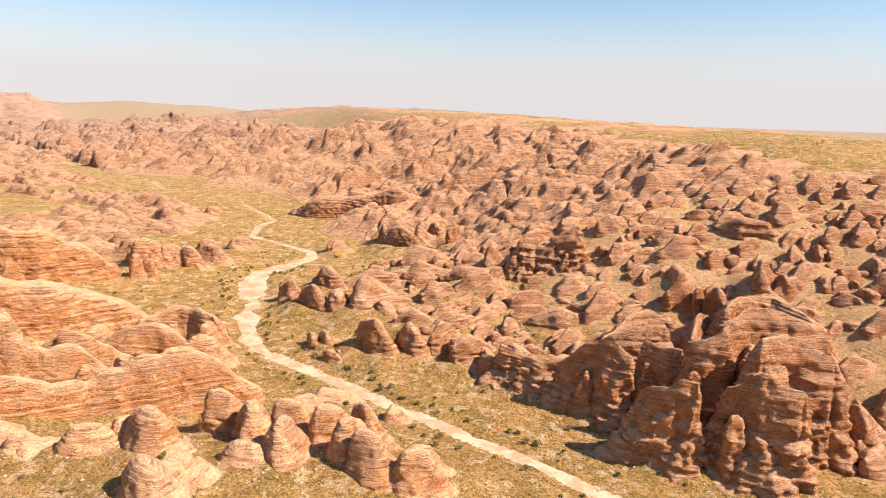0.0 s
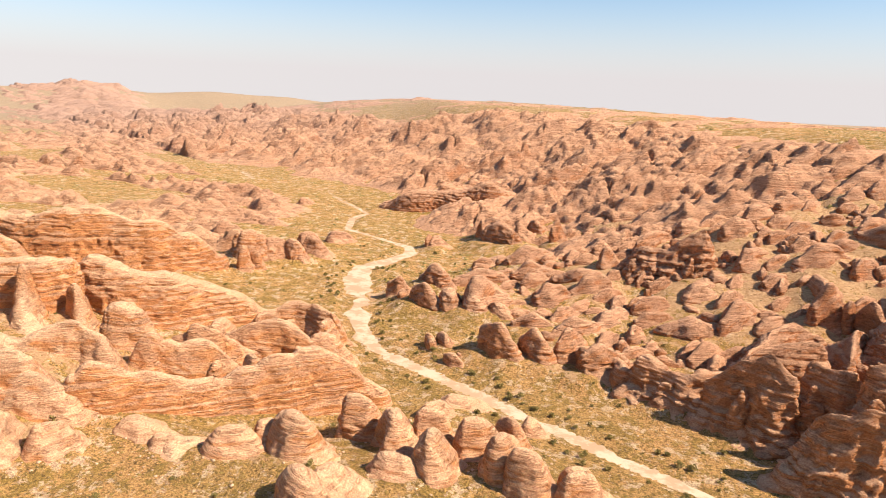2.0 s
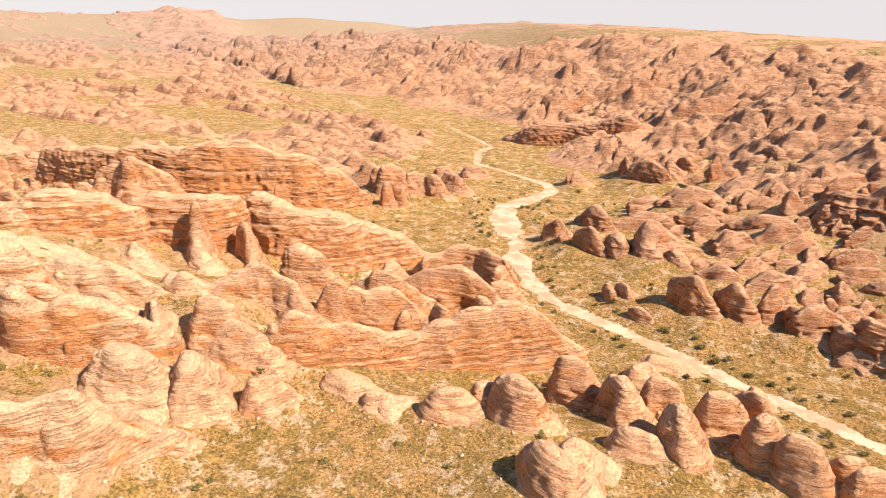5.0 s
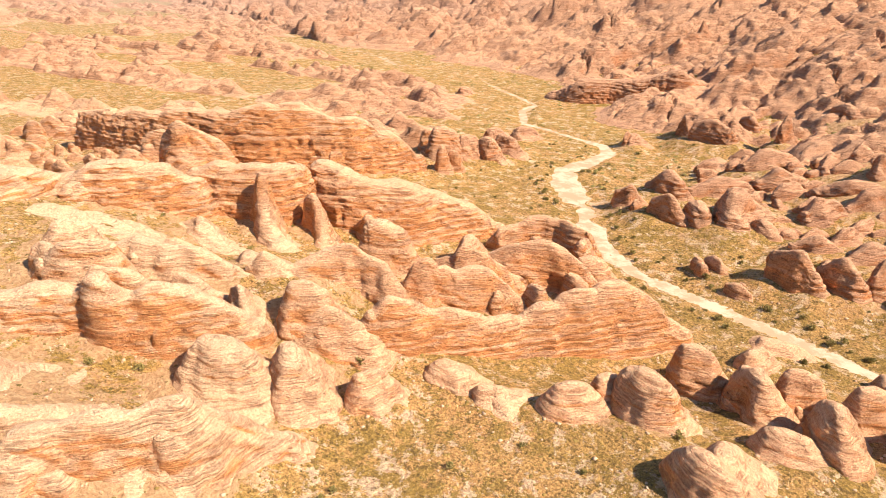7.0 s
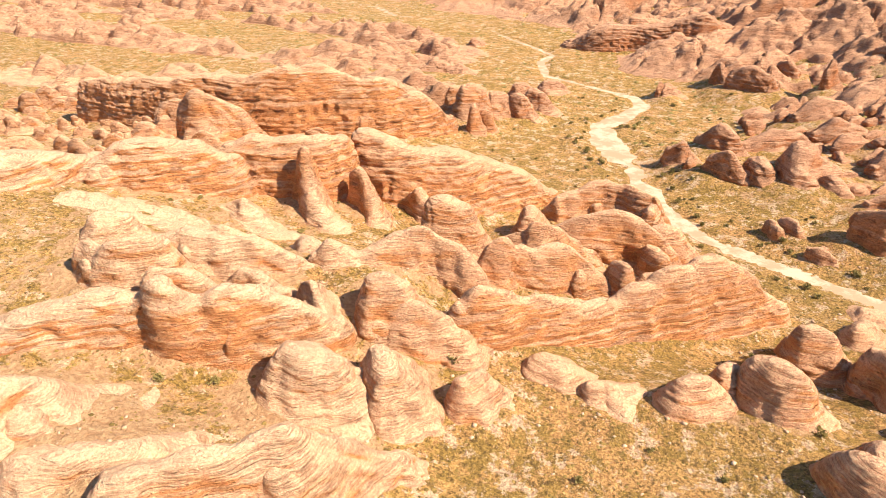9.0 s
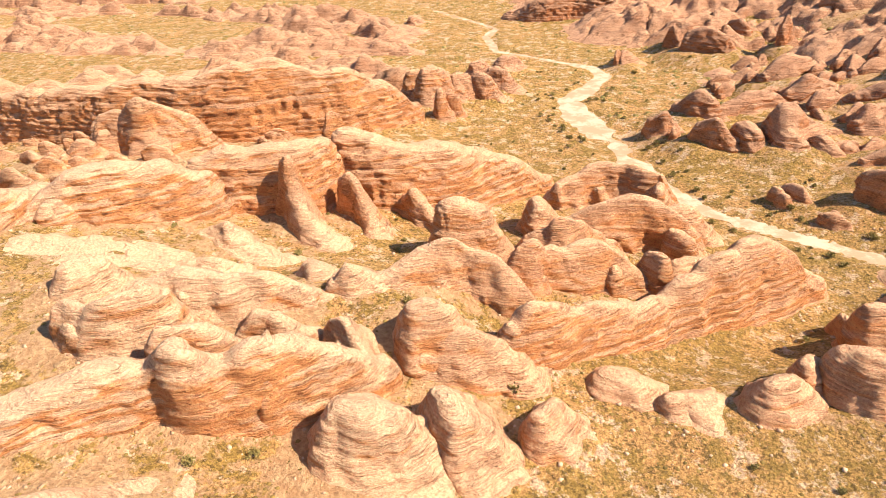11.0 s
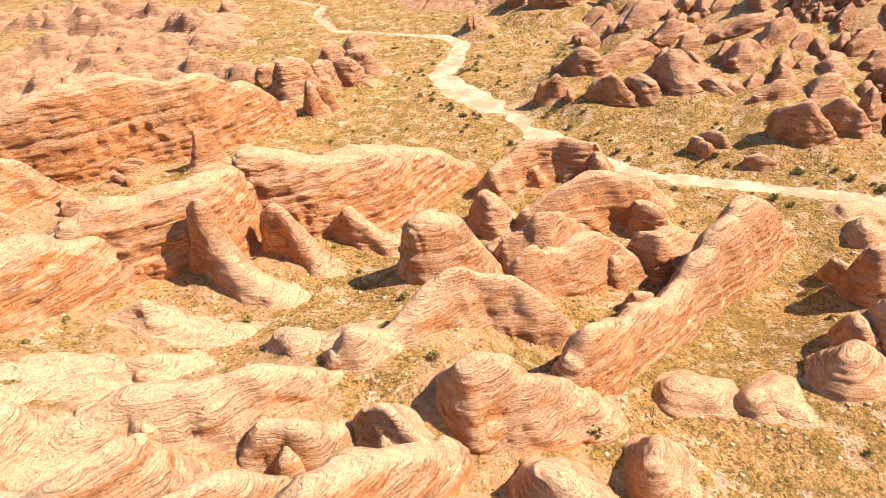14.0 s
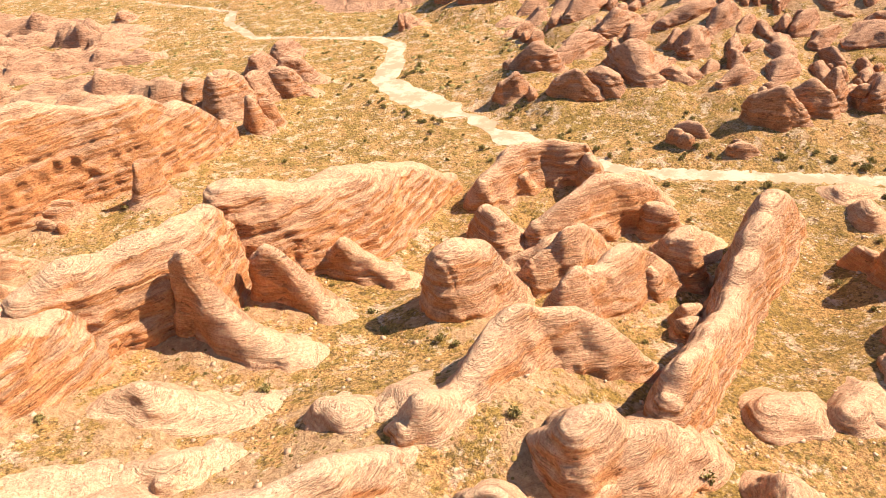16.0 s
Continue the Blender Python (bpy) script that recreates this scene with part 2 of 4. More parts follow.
def creek_distance(x, y):
    """Distance to the creek's middle, its half width there and the side (1: the side of the high ground)."""
    x, y = np.asarray(x, float), np.asarray(y, float)
    best = np.full(x.shape, 1e9)
    half, side = np.zeros(x.shape), np.ones(x.shape)
    for i in range(len(CR) - 1):
        ax, ay = CR[i]
        dx, dy = CR[i + 1] - CR[i]
        lo, hi = (-40.0 if i == 0 else 0.0), (40.0 if i == len(CR) - 2 else 1.0)
        u = np.clip(((x - ax) * dx + (y - ay) * dy) / (dx * dx + dy * dy), lo, hi)
        d = np.hypot(x - ax - u * dx, y - ay - u * dy)
        s = np.where(dx * (y - ay) - dy * (x - ax) < 0, 1.0, -1.0)
        near = d < best
        best = np.where(near, d, best)
        half = np.where(near, CW[i] + np.clip(u, 0, 1) * (CW[i + 1] - CW[i]), half)
        side = np.where(near, s, side)
    return best, half, side


def hash_noise(x, y, z, seed=0):
    """Value noise between -1 and 1."""
    x, y, z = np.broadcast_arrays(np.asarray(x, float), np.asarray(y, float), np.asarray(z, float))
    xi, yi, zi = np.floor(x).astype(np.int64), np.floor(y).astype(np.int64), np.floor(z).astype(np.int64)
    fx, fy, fz = x - xi, y - yi, z - zi
    fx, fy, fz = (f * f * f * (f * (f * 6 - 15) + 10) for f in (fx, fy, fz))

    def corner(i, j, k):
        h = (i * 374761393 + j * 668265263 + k * 2147483647 + seed * 1274126177) & 0xFFFFFFFF
        h = ((h ^ (h >> 13)) * 1274126177) & 0xFFFFFFFF
        h = ((h ^ (h >> 16)) * 2246822519) & 0xFFFFFFFF
        return (h ^ (h >> 15)) / 2147483648.0 - 1.0

    def mix(a, b, f):
        return a + (b - a) * f

    c = [mix(corner(xi, yi + j, zi + k), corner(xi + 1, yi + j, zi + k), fx) for k in (0, 1) for j in (0, 1)]
    return mix(mix(c[0], c[1], fy), mix(c[2], c[3], fy), fz)


def fbm(x, y, z, seed=0, octaves=3):
    return sum(hash_noise(x * 2 ** o, y * 2 ** o, z * 2 ** o, seed + o) * 0.5 ** o for o in range(octaves))


def ramp(v, a, b):
    v = np.clip((v - a) / (b - a), 0, 1)
    return v * v * (3 - 2 * v)


def land(x, y):
    """The ground's height without its small bumps and without the creek's cut."""
    x, y = np.asarray(x, float), np.asarray(y, float)
    d, half, side = creek_distance(x, y)
    right = np.where(side > 0, d, 0.0)
    left = np.where(side < 0, d, 0.0)
    z = -17.0 + 0 * x
    wide = 560 + 240 * ramp(x, -50, -350) * ramp(y, 1000, 1300)
    z = z + 118 * ramp((right - 40) / (wide - 40), 0, 1) * ramp(y, 150, 800) + 34 * ramp(right, 90, 300) * ramp(y, 900, 300)
    z = z + 44 * np.exp(-((x + 420) ** 2 + (y - 230) ** 2) / (2 * 95 ** 2))
    z = z + 13 * np.exp(-(((x + 250) / 42) ** 2) - ((y - 267) / 29) ** 2)
    z = z + 12 * np.exp(-(((x + 272) / 50) ** 2) - ((y - 166) / 24) ** 2)
    z = z + 10 * ramp(left, 65, 165) * ramp(y, 600, 400) + 3 * ramp(left, 60, 300)
    z = z + 13 * np.exp(-(((x + 55) / 75) ** 2) - ((y - 226) / 40) ** 2) + 6 * np.exp(-(((x + 190) / 45) ** 2) - ((y - 312) / 35) ** 2)
    far = np.hypot(x, y)
    z = z + 95 * ramp(far, 2100, 3500) * ramp(left + 0 * x, 200, 1500) - 110 * ramp(far - 1000 * ramp(x, 600, -100), 1000, 2200) * ramp(right, 200, 600)
    # the mesa on the far skyline
    mesa = np.interp(x, (-3400, -2900, -2067, -1700, -1147, -700), (50, 76, 90, 90, 62, 0))
    z = z + mesa * np.exp(-((((y - 2750) - 0.5 * (x + 2500)) / 330) ** 2))
    return z


def ground_height(x, y):
    x, y = np.asarray(x, float), np.asarray(y, float)
    d, half, side = creek_distance(x, y)
    z = land(x, y) + 1.6 * fbm(x / 60, y / 60, 0.5, 11) * ramp(d, 15, 60) + 0.5 * fbm(x / 9, y / 9, 0.5, 12) * ramp(d, 10, 30)
    return z - 1.4 * ramp(d, half + 5.0, half - 2.5)


MOUND_X, MOUND_Y, MOUND_STEP = -520.0, 110.0, 4.0
MOUND = np.zeros((290, 260))


def mound_at(x, y):
    """The rocky apron round the rocks' feet, as height and as share of bare stone."""
    u = np.clip((np.asarray(x, float) - MOUND_X) / MOUND_STEP, 0, MOUND.shape[1] - 1.001)
    v = np.clip((np.asarray(y, float) - MOUND_Y) / MOUND_STEP, 0, MOUND.shape[0] - 1.001)
    i, j = np.floor(u).astype(int), np.floor(v).astype(int)
    a, b = u - i, v - j
    return MOUND[j, i] * (1 - a) * (1 - b) + MOUND[j, i + 1] * a * (1 - b) + MOUND[j + 1, i] * (1 - a) * b + MOUND[j + 1, i + 1] * a * b


def raise_mounds(prints):
    gx, gy = MOUND_X + MOUND_STEP * np.arange(MOUND.shape[1]), MOUND_Y + MOUND_STEP * np.arange(MOUND.shape[0])
    for x, y, w, h, share in prints:
        r = w * 2.8 + 4
        i0, i1 = np.searchsorted(gx, (x - r, x + r))
        j0, j1 = np.searchsorted(gy, (y - r, y + r))
        if i1 <= i0 or j1 <= j0:
            continue
        d = np.hypot(gx[None, i0:i1] - x, gy[j0:j1, None] - y)
        m = share * min(h, 22) * np.exp(-(np.maximum(0, d - 0.75 * w) / ((0.25 + 1.6 * share) * w + 1.5)) ** 2)
        MOUND[j0:j1, i0:i1] = np.maximum(MOUND[j0:j1, i0:i1], m)
    MOUND[:2] = MOUND[-2:] = 0
    MOUND[:, :2] = MOUND[:, -2:] = 0


def surface(x, y):
    d, half, side = creek_distance(x, y)
    return ground_height(x, y) + mound_at(x, y) * ramp(d, half + 2, half + 14)


# ---- mesh makers ----
def mesh_from(name, verts, faces, mat, smooth=True):
    me = bpy.data.meshes.new(name)
    me.from_pydata([tuple(v) for v in verts], [], [tuple(f) for f in faces])
    me.materials.append(mat)
    if smooth:
        me.polygons.foreach_set("use_smooth", [True] * len(me.polygons))
    me.update()
    return me


def mesh_arrays(name, verts, tris, mat, smooth=True):
    """A mesh of triangles or quads from arrays."""
    verts, tris = np.asarray(verts, np.float32), np.asarray(tris, np.int32)
    k = tris.shape[1]
    me = bpy.data.meshes.new(name)
    me.vertices.add(len(verts))
    me.vertices.foreach_set("co", verts.ravel())
    me.loops.add(tris.size)
    me.loops.foreach_set("vertex_index", tris.ravel())
    me.polygons.add(len(tris))
    me.polygons.foreach_set("loop_start", np.arange(0, tris.size, k, dtype=np.int32))
    me.materials.append(mat)
    if smooth:
        me.polygons.foreach_set("use_smooth", np.ones(len(tris), bool))
    me.update(calc_edges=True)
    return me


def beds_at(x, y, z):
    return z + 0.02 * x - 0.015 * y + 1.3 * hash_noise(x / 28, y / 28, z / 28, 5)


def rock_arrays(stations, seed, power=2.6, flare=0.25, rough=0.16, step=1.6, rise=1.35, cuts=0.1, rag=0.4, lean=0.0):
    """A rock of level beds along a spine of stations (x, y, half width, height)."""
    st = np.array(stations, float)
    if len(st) == 1:
        x, y, w, h = st[0]
        a = hash_noise(x * 0.37, y * 0.37, 0.5, seed) * 3.14
        e = 0.30 * w
        dx, dy = e * math.cos(a), e * math.sin(a)
        st = np.array([(x - dx, y - dy, w * 0.84, h * 0.93), (x, y, w * 0.9, h), (x + dx, y + dy, w * 0.84, h * 0.9)])
    arc = np.concatenate([[0], np.cumsum(np.hypot(*np.diff(st[:, :2], axis=0).T))])
    n = max(4, int(arc[-1] / step))
    s = np.linspace(0, arc[-1], n)
    sp = np.stack([np.interp(s, arc, st[:, i]) for i in range(4)], 1)
    for _ in range(max(1, int(2.5 / step * 2))):
        q = np.concatenate([sp[:1], sp, sp[-1:]])
        sp[1:-1] = (q[:-2] + 2 * q[1:-1] + q[2:])[1:-1] / 4
    tan = np.gradient(sp[:, :2], axis=0)
    tan /= np.linalg.norm(tan, axis=1)[:, None] + 1e-9
    nor = np.stack([-tan[:, 1], tan[:, 0]], 1)
    # knobs and saddles along the crest, and a winding line
    wob = hash_noise(sp[:, 0] / (sp[:, 2].mean() * 0.9), sp[:, 1] / (sp[:, 2].mean() * 0.9), 0.2, seed + 50)
    if len(stations) > 1:
        run = np.linspace(0, arc[-1], n) / (2.0 * sp[:, 2].mean())
        knob = np.minimum(2.4 * np.abs(hash_noise(run, 0.3, 0.7, seed + 55)), 1)
        sp[:, 3] *= 1 + 0.05 * wob + 0.12 * (knob - 0.55)
        sp[:, :2] += nor * (0.12 * sp[:, 2] * hash_noise(sp[:, 0] / (1.4 * sp[:, 2].mean()), sp[:, 1] / (1.4 * sp[:, 2].mean()), 0.8, seed + 60))[:, None]
    cap = max(6, int(math.pi * sp[0, 2] / step))
    idx, way = list(range(n)), [nor[i] for i in range(n)]
    for k in range(1, cap):
        a = math.pi * k / cap
        idx.append(n - 1)
        way.append(nor[-1] * math.cos(a) + tan[-1] * math.sin(a))
    for i in range(n - 1, -1, -1):
        idx.append(i)
        way.append(-nor[i])
    for k in range(1, cap):
        a = math.pi * k / cap
        idx.append(0)
        way.append(-nor[0] * math.cos(a) - tan[0] * math.sin(a))
    idx, way = np.array(idx), np.array(way)
    cx, cy, w, h = sp[idx].T
    top = land(cx, cy) + h
    tall = h.max() + w.max() * 0.6
    nv = int(np.clip(tall / step * (2.2 if step < 2.1 else 1.3), 8, 80))
    th = (np.linspace(0, 1, nv) * math.pi / 2)[:, None]
    # a leaning rock is steep on one side and runs out on the other
    foot = flare * (1 + min(0.9, 3.6 * lean) * way[:, 0])
    off = (1 - flare) * np.cos(th) ** (2 / power) + 1.6 * foot * (1 - np.sin(th)) ** 2.4
    up = np.sin(th) ** rise
    off[-1] = 0
    r0 = w * (1 + 0.6 * flare)
    base = ground_height(cx + way[:, 0] * r0, cy + way[:, 1] * r0) - 0.8
    z = base + (top - base) * up
    x, y = cx + way[:, 0] * w * off, cy + way[:, 1] * w * off
    wm = float(w.mean())
    rag *= min(1.0, wm / 11)
    lump = fbm(x / (wm * 1.1), y / (wm * 1.1), z / (wm * 2.2), seed, 2)
    flute = hash_noise(x / (wm * 0.42), y / (wm * 0.42), z / (wm * 2.5), seed + 9)
    crag = 1.2 * (0.6 - 2 * np.abs(fbm(x / 6.5, y / 6.5, z / 6.5, seed + 20, 2))) + 0.6 * fbm(x / 2.6, y / 2.6, z / 2.6, seed + 24, 2)
    fold = hash_noise(x / 6.5, y / 6.5, z / 10, seed + 33) + 0.5 * hash_noise(x / 3.4, y / 3.4, z / 4.5, seed + 34)
    if power > 2.45:
        fold = 0.35 * hash_noise(x / 16, y / 16, beds_at(x, y, z) / 1.9, seed + 35) + 0.25 * hash_noise(x / 6, y / 6, beds_at(x, y, z) / 1.0, seed + 36)
    cleft = np.maximum(0, 1 - 5 * np.abs(hash_noise(x / (wm * 0.9), y / (wm * 0.9), z / (wm * 6), seed + 13))) * np.sin(th) ** 0.5
    bed = beds_at(x, y, z)
    ledge = hash_noise(0.5, 0.5, bed * 0.42, 3) + 0.7 * hash_noise(0.5, 0.5, bed * 1.05, 4)
    hollow = hash_noise(x / (wm * 0.65), y / (wm * 0.65), z / (wm * 1.1), seed + 77)
    grow = 1 + rough * (1.1 * lump + 0.6 * flute + 0.6 * hollow)
    reach = w * off * (grow - cuts * cleft) + np.minimum(off * 1.5, 1) * rag * (crag + 1.3 * ledge) + np.minimum(off * 1.5, 1) * min(0.9, 0.085 * wm) * fold
    reach[-1] = 0
    x, y = cx + way[:, 0] * reach + lean * w * (1 - up), cy + way[:, 1] * reach + 0.4 * lean * w * (1 - up)
    fade = np.minimum(up * 3, 1)
    z = z + fade * (0.05 * wm * fbm(x / (wm * 0.7), y / (wm * 0.7), 0.3, seed + 30, 2) + 0.10 * np.sin(beds_at(x, y, z) * 3.7) + 0.25 * hash_noise(x / 2.5, y / 2.5, 0.7, seed + 40))
    nu = len(idx)
    v = np.stack([x, y, z], -1).reshape(-1, 3)
    i, j = np.meshgrid(np.arange(nv - 1), np.arange(nu), indexing="ij")
    a, b = i * nu + j, i * nu + (j + 1) % nu
    f = np.stack([b, a, a + nu, b + nu], -1).reshape(-1, 4)
    # close the crest: both flanks share its points
    key = np.arange(len(v))
    row = (nv - 1) * nu
    first = {}
    for c in range(nu):
        key[row + c] = first.setdefault(int(idx[c]), row + c)
    return v, key[f]


def tidy_faces(f):
    out = []
    for q in f.tolist():
        u = list(dict.fromkeys(q))
        if len(u) > 2:
            out.append(u)
    return out


COUNT = [0]
FOOTPRINT = []


def note_footprint(stations, share):
    st = np.array(stations, float)
    if len(st) > 1:
        arc = np.concatenate([[0], np.cumsum(np.hypot(*np.diff(st[:, :2], axis=0).T))])
        s = np.linspace(0, arc[-1], max(2, int(arc[-1] / 7)))
        st = np.stack([np.interp(s, arc, st[:, i]) for i in range(4)], 1)
    FOOTPRINT.extend((*(float(v) for v in q), share) for q in st)


def risen(stations):
    """Stations with the crest's level turned into its height over the land."""
    return [(x, y, w, max(2.0, z - float(land(x, y)))) for x, y, w, z in stations]


def rock(name, stations, label, group, power=2.6, flare=0.25, rough=0.16, step=1.6, rise=1.35, cuts=0.1, lumps=(), part_name="shoulder", share=0.12, rag=0.4, lean=0.0):
    COUNT[0] += 1
    v, f = rock_arrays(stations, COUNT[0] * 7 + 3, power, flare, rough, step, rise, cuts, rag, lean)
    note_footprint(stations, share)
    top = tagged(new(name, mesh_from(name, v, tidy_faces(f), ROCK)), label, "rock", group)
    for i, lump in enumerate(lumps):
        v, f = rock_arrays([lump], COUNT[0] * 7 + 103 + i, 2.2, min(flare, 0.2), rough, step, rise, cuts, rag, lean)
        new(part_name, mesh_from(part_name, v, tidy_faces(f), ROCK)).parent = top
    return top


def flank_lumps(stations, every, size, tall, seed, share=1.0):
    """Lower lumps that lean against both flanks of a long rock."""
    rng = random.Random(seed)
    st = np.array(stations, float)
    arc = np.concatenate([[0], np.cumsum(np.hypot(*np.diff(st[:, :2], axis=0).T))])
    out, s = [], every * 0.5
    while s < arc[-1]:
        x, y, w, h = (float(np.interp(s, arc, st[:, i])) for i in range(4))
        k = min(len(st) - 2, int(np.searchsorted(arc, s)) - 1)
        t = Vector(st[k + 1, :2] - st[k, :2]).normalized()
        side = 1 if len(out) % 2 else -1
        r = w * rng.uniform(*size)
        o = (w * 0.9 - r * 0.8) * side
        if rng.random() < share:
            out.append((x - t.y * o, y + t.x * o, r, h * rng.uniform(*tall)))
        s += every * rng.uniform(0.6, 1.4)
    return out


def dome(x, y, w, level, step=1.2, power=2.25, flare=0.38, rough=0.09, rise=1.0, label="rounded banded sandstone dome rising from dry grass", group="sandstone domes"):
    rng = random.Random(int(x * 13 + y * 7))
    h = max(3.0, level - float(land(x, y)))
    lumps = []
    for _ in range(rng.choice((0, 1, 1))):
        a, r = rng.uniform(0, 6.28), w * rng.uniform(0.4, 0.55)
        lumps.append((x + math.cos(a) * (w * 0.85 - r * 0.6), y + math.sin(a) * (w * 0.85 - r * 0.6), r, h * rng.uniform(0.3, 0.5)))
    return rock("sandstone_dome", [(x, y, 1.17 * w, h)], label, group, power, flare, rough, step, rise, 0.1, lumps, share=0.2, lean=0.13)


def knoll(x, y, w, level, step=1.7, turn=None, long=1.0, label="brown weathered sandstone knoll with dark ledges and rounded shoulders"):
    """A dome with lower shoulders."""
    rng = random.Random(int(x * 31 + y * 17))
    h = max(3.0, level - float(land(x, y)))
    a = rng.uniform(0, 3.14) if turn is None else turn
    c, s = math.cos(a) * w, math.sin(a) * w
    p, q = long * rng.uniform(0.35, 0.6), long * rng.uniform(0.35, 0.6)
    st = [(x - c * p, y - s * p, w * 0.5, h * rng.uniform(0.55, 0.8)), (x - c * 0.1, y - s * 0.1, w * 0.72, h), (x + c * q, y + s * q, w * 0.55, h * rng.uniform(0.5, 0.8))]
    lumps = []
    for _ in range(rng.choice((0, 1, 1, 2)) if y < 620 else 0):
        b, r = rng.uniform(0, 6.28), w * rng.uniform(0.3, 0.5)
        lumps.append((x + math.cos(b) * (w * 0.95 - r * 0.5), y + math.sin(b) * (w * 0.95 - r * 0.5), r, h * rng.uniform(0.4, 0.75)))
    return rock("sandstone_knoll", st, label, "sandstone knolls", 2.0, 0.4, 0.17, step, 1.0, 0.16, lumps, share=0.42, rag=0.8, lean=0.22)


def cone(x, y, w, level, step=1.2):
    h = level - float(land(x, y))
    return rock("sandstone_pinnacle", [(x, y, w, h)], "narrow pale sandstone pinnacle with a flared banded foot", "sandstone pinnacles", 1.7, 0.62, 0.1, step, 1.35)


def crag(stations, step=1.2):
    stations = risen(stations)
    return rock("sandstone_crag", stations, "massive brown sandstone crag with dark ledges and deep clefts", "sandstone crags", 1.8, 0.5, 0.25, step, 1.05, 0.34, flank_lumps(stations, 9, (0.35, 0.6), (0.45, 0.8), len(stations) * 9, 0.8), share=0.2, rag=1.6, lean=-0.16)


def ridge(stations, step=1.3, power=2.0, flare=0.33, rough=0.18, rise=1.15, lumpy=0.5, label="pale banded sandstone ridge with a rounded crest"):
    stations = risen(stations)
    return rock("sandstone_ridge", stations, label, "sandstone ridges", power, flare, rough, step, rise, 0.2, flank_lumps(stations, 13, (0.45, 0.7), (0.45, 0.8), len(stations) * 5, lumpy), share=0.2, lean=0.12)


def wall(stations, step=1.2, power=3.2, flare=0.09, rough=0.055, rise=1.15):
    stations = risen(stations)
    return rock("sandstone_cliff", stations, "long orange sandstone cliff with level beds and a pale rounded crest", "sandstone cliffs", power, flare, rough, step, rise, 0.1, flank_lumps(stations, 24, (0.55, 0.8), (0.5, 0.85), len(stations) * 3, 0.2), "buttress", rag=0.6)


# ---- ground and creek ----
def graded(lo, hi, a, b, step, growth):
    inner = np.arange(a, b + step, step)
    out, v, d = [], inner[-1], step
    while v < hi:
        d *= growth
        v += d
        out.append(min(v, hi))
    left, v, d = [], inner[0], step
    while v > lo:
        d *= growth
        v -= d
        left.append(max(v, lo))
    return np.array(left[::-1] + list(inner) + out)


def build_ground():
    gx, gy = graded(-4700, 4700, -480, 330, 3.3, 1.05), graded(-2500, 4800, 130, 800, 3.3, 1.05)
    x, y = np.meshgrid(gx, gy)
    z = surface(x, y)
    v = np.stack([x, y, z], -1).reshape(-1, 3)
    d, half, side = creek_distance(x, y)
    bare = 0.4 * ramp(mound_at(x, y), 0.4, 3.0) + 0.26 * np.exp(-(((x + 275) / 85) ** 2 + ((y - 255) / 75) ** 2)) + 0.5 * np.exp(-(((x + 272) / 55) ** 2) - ((y - 168) / 28) ** 2) + 0.25 * ramp(np.where(side > 0, d, 0), 90, 220) * ramp(y, 1500, 1000) + 0.2 * ramp(d, 24, 8) + 0.36 * ramp(x, -230, -330) * ramp(y, 1300, 800)
    nx, ny = len(gx), len(gy)
    i, j = np.meshgrid(np.arange(ny - 1), np.arange(nx - 1), indexing="ij")
    a = (i * nx + j).ravel()
    f = np.stack([a, a + 1, a + nx + 1, a + nx], -1)
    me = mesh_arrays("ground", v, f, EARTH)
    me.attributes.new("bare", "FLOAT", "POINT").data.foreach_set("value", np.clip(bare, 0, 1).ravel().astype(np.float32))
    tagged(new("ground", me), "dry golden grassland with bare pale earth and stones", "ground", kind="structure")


def build_creek():
    arc = np.concatenate([[0], np.cumsum(np.hypot(*np.diff(CR, axis=0).T))])
    s = np.arange(0, arc[-1], 3.0)
    px, py, w = np.interp(s, arc, CR[:, 0]), np.interp(s, arc, CR[:, 1]), np.interp(s, arc, CW)
    for _ in range(6):
        px[1:-1], py[1:-1] = (px[:-2] + 2 * px[1:-1] + px[2:]) / 4, (py[:-2] + 2 * py[1:-1] + py[2:]) / 4
    tx, ty = np.gradient(px), np.gradient(py)
    k = np.hypot(tx, ty)
    tx, ty = tx / k, ty / k
    m = 9
    u = np.linspace(-1, 1, m)[None]
    jag = np.where(u > 0, 0.8 + 0.75 * fbm(px / 22, py / 22, 0.2, 8)[:, None], 0.8 + 0.75 * fbm(px / 22, py / 22, 5.2, 8)[:, None])
    half = (w[:, None] + 3.0) * jag
    x, y = px[:, None] - ty[:, None] * half * u, py[:, None] + tx[:, None] * half * u
    z = land(x, y) - 1.25 + 0.15 * fbm(x / 6, y / 6, 0.4, 9)
    v = np.stack([x, y, z], -1).reshape(-1, 3)
    i, j = np.meshgrid(np.arange(len(s) - 1), np.arange(m - 1), indexing="ij")
    a = (i * m + j).ravel()
    f = np.stack([a, a + 1, a + m + 1, a + m], -1)[:, ::-1]
    tagged(new("creek_bed", mesh_arrays("creek_bed", v, f, SAND)), "winding dry creek bed of pale bleached sand", "creek bed", kind="structure")


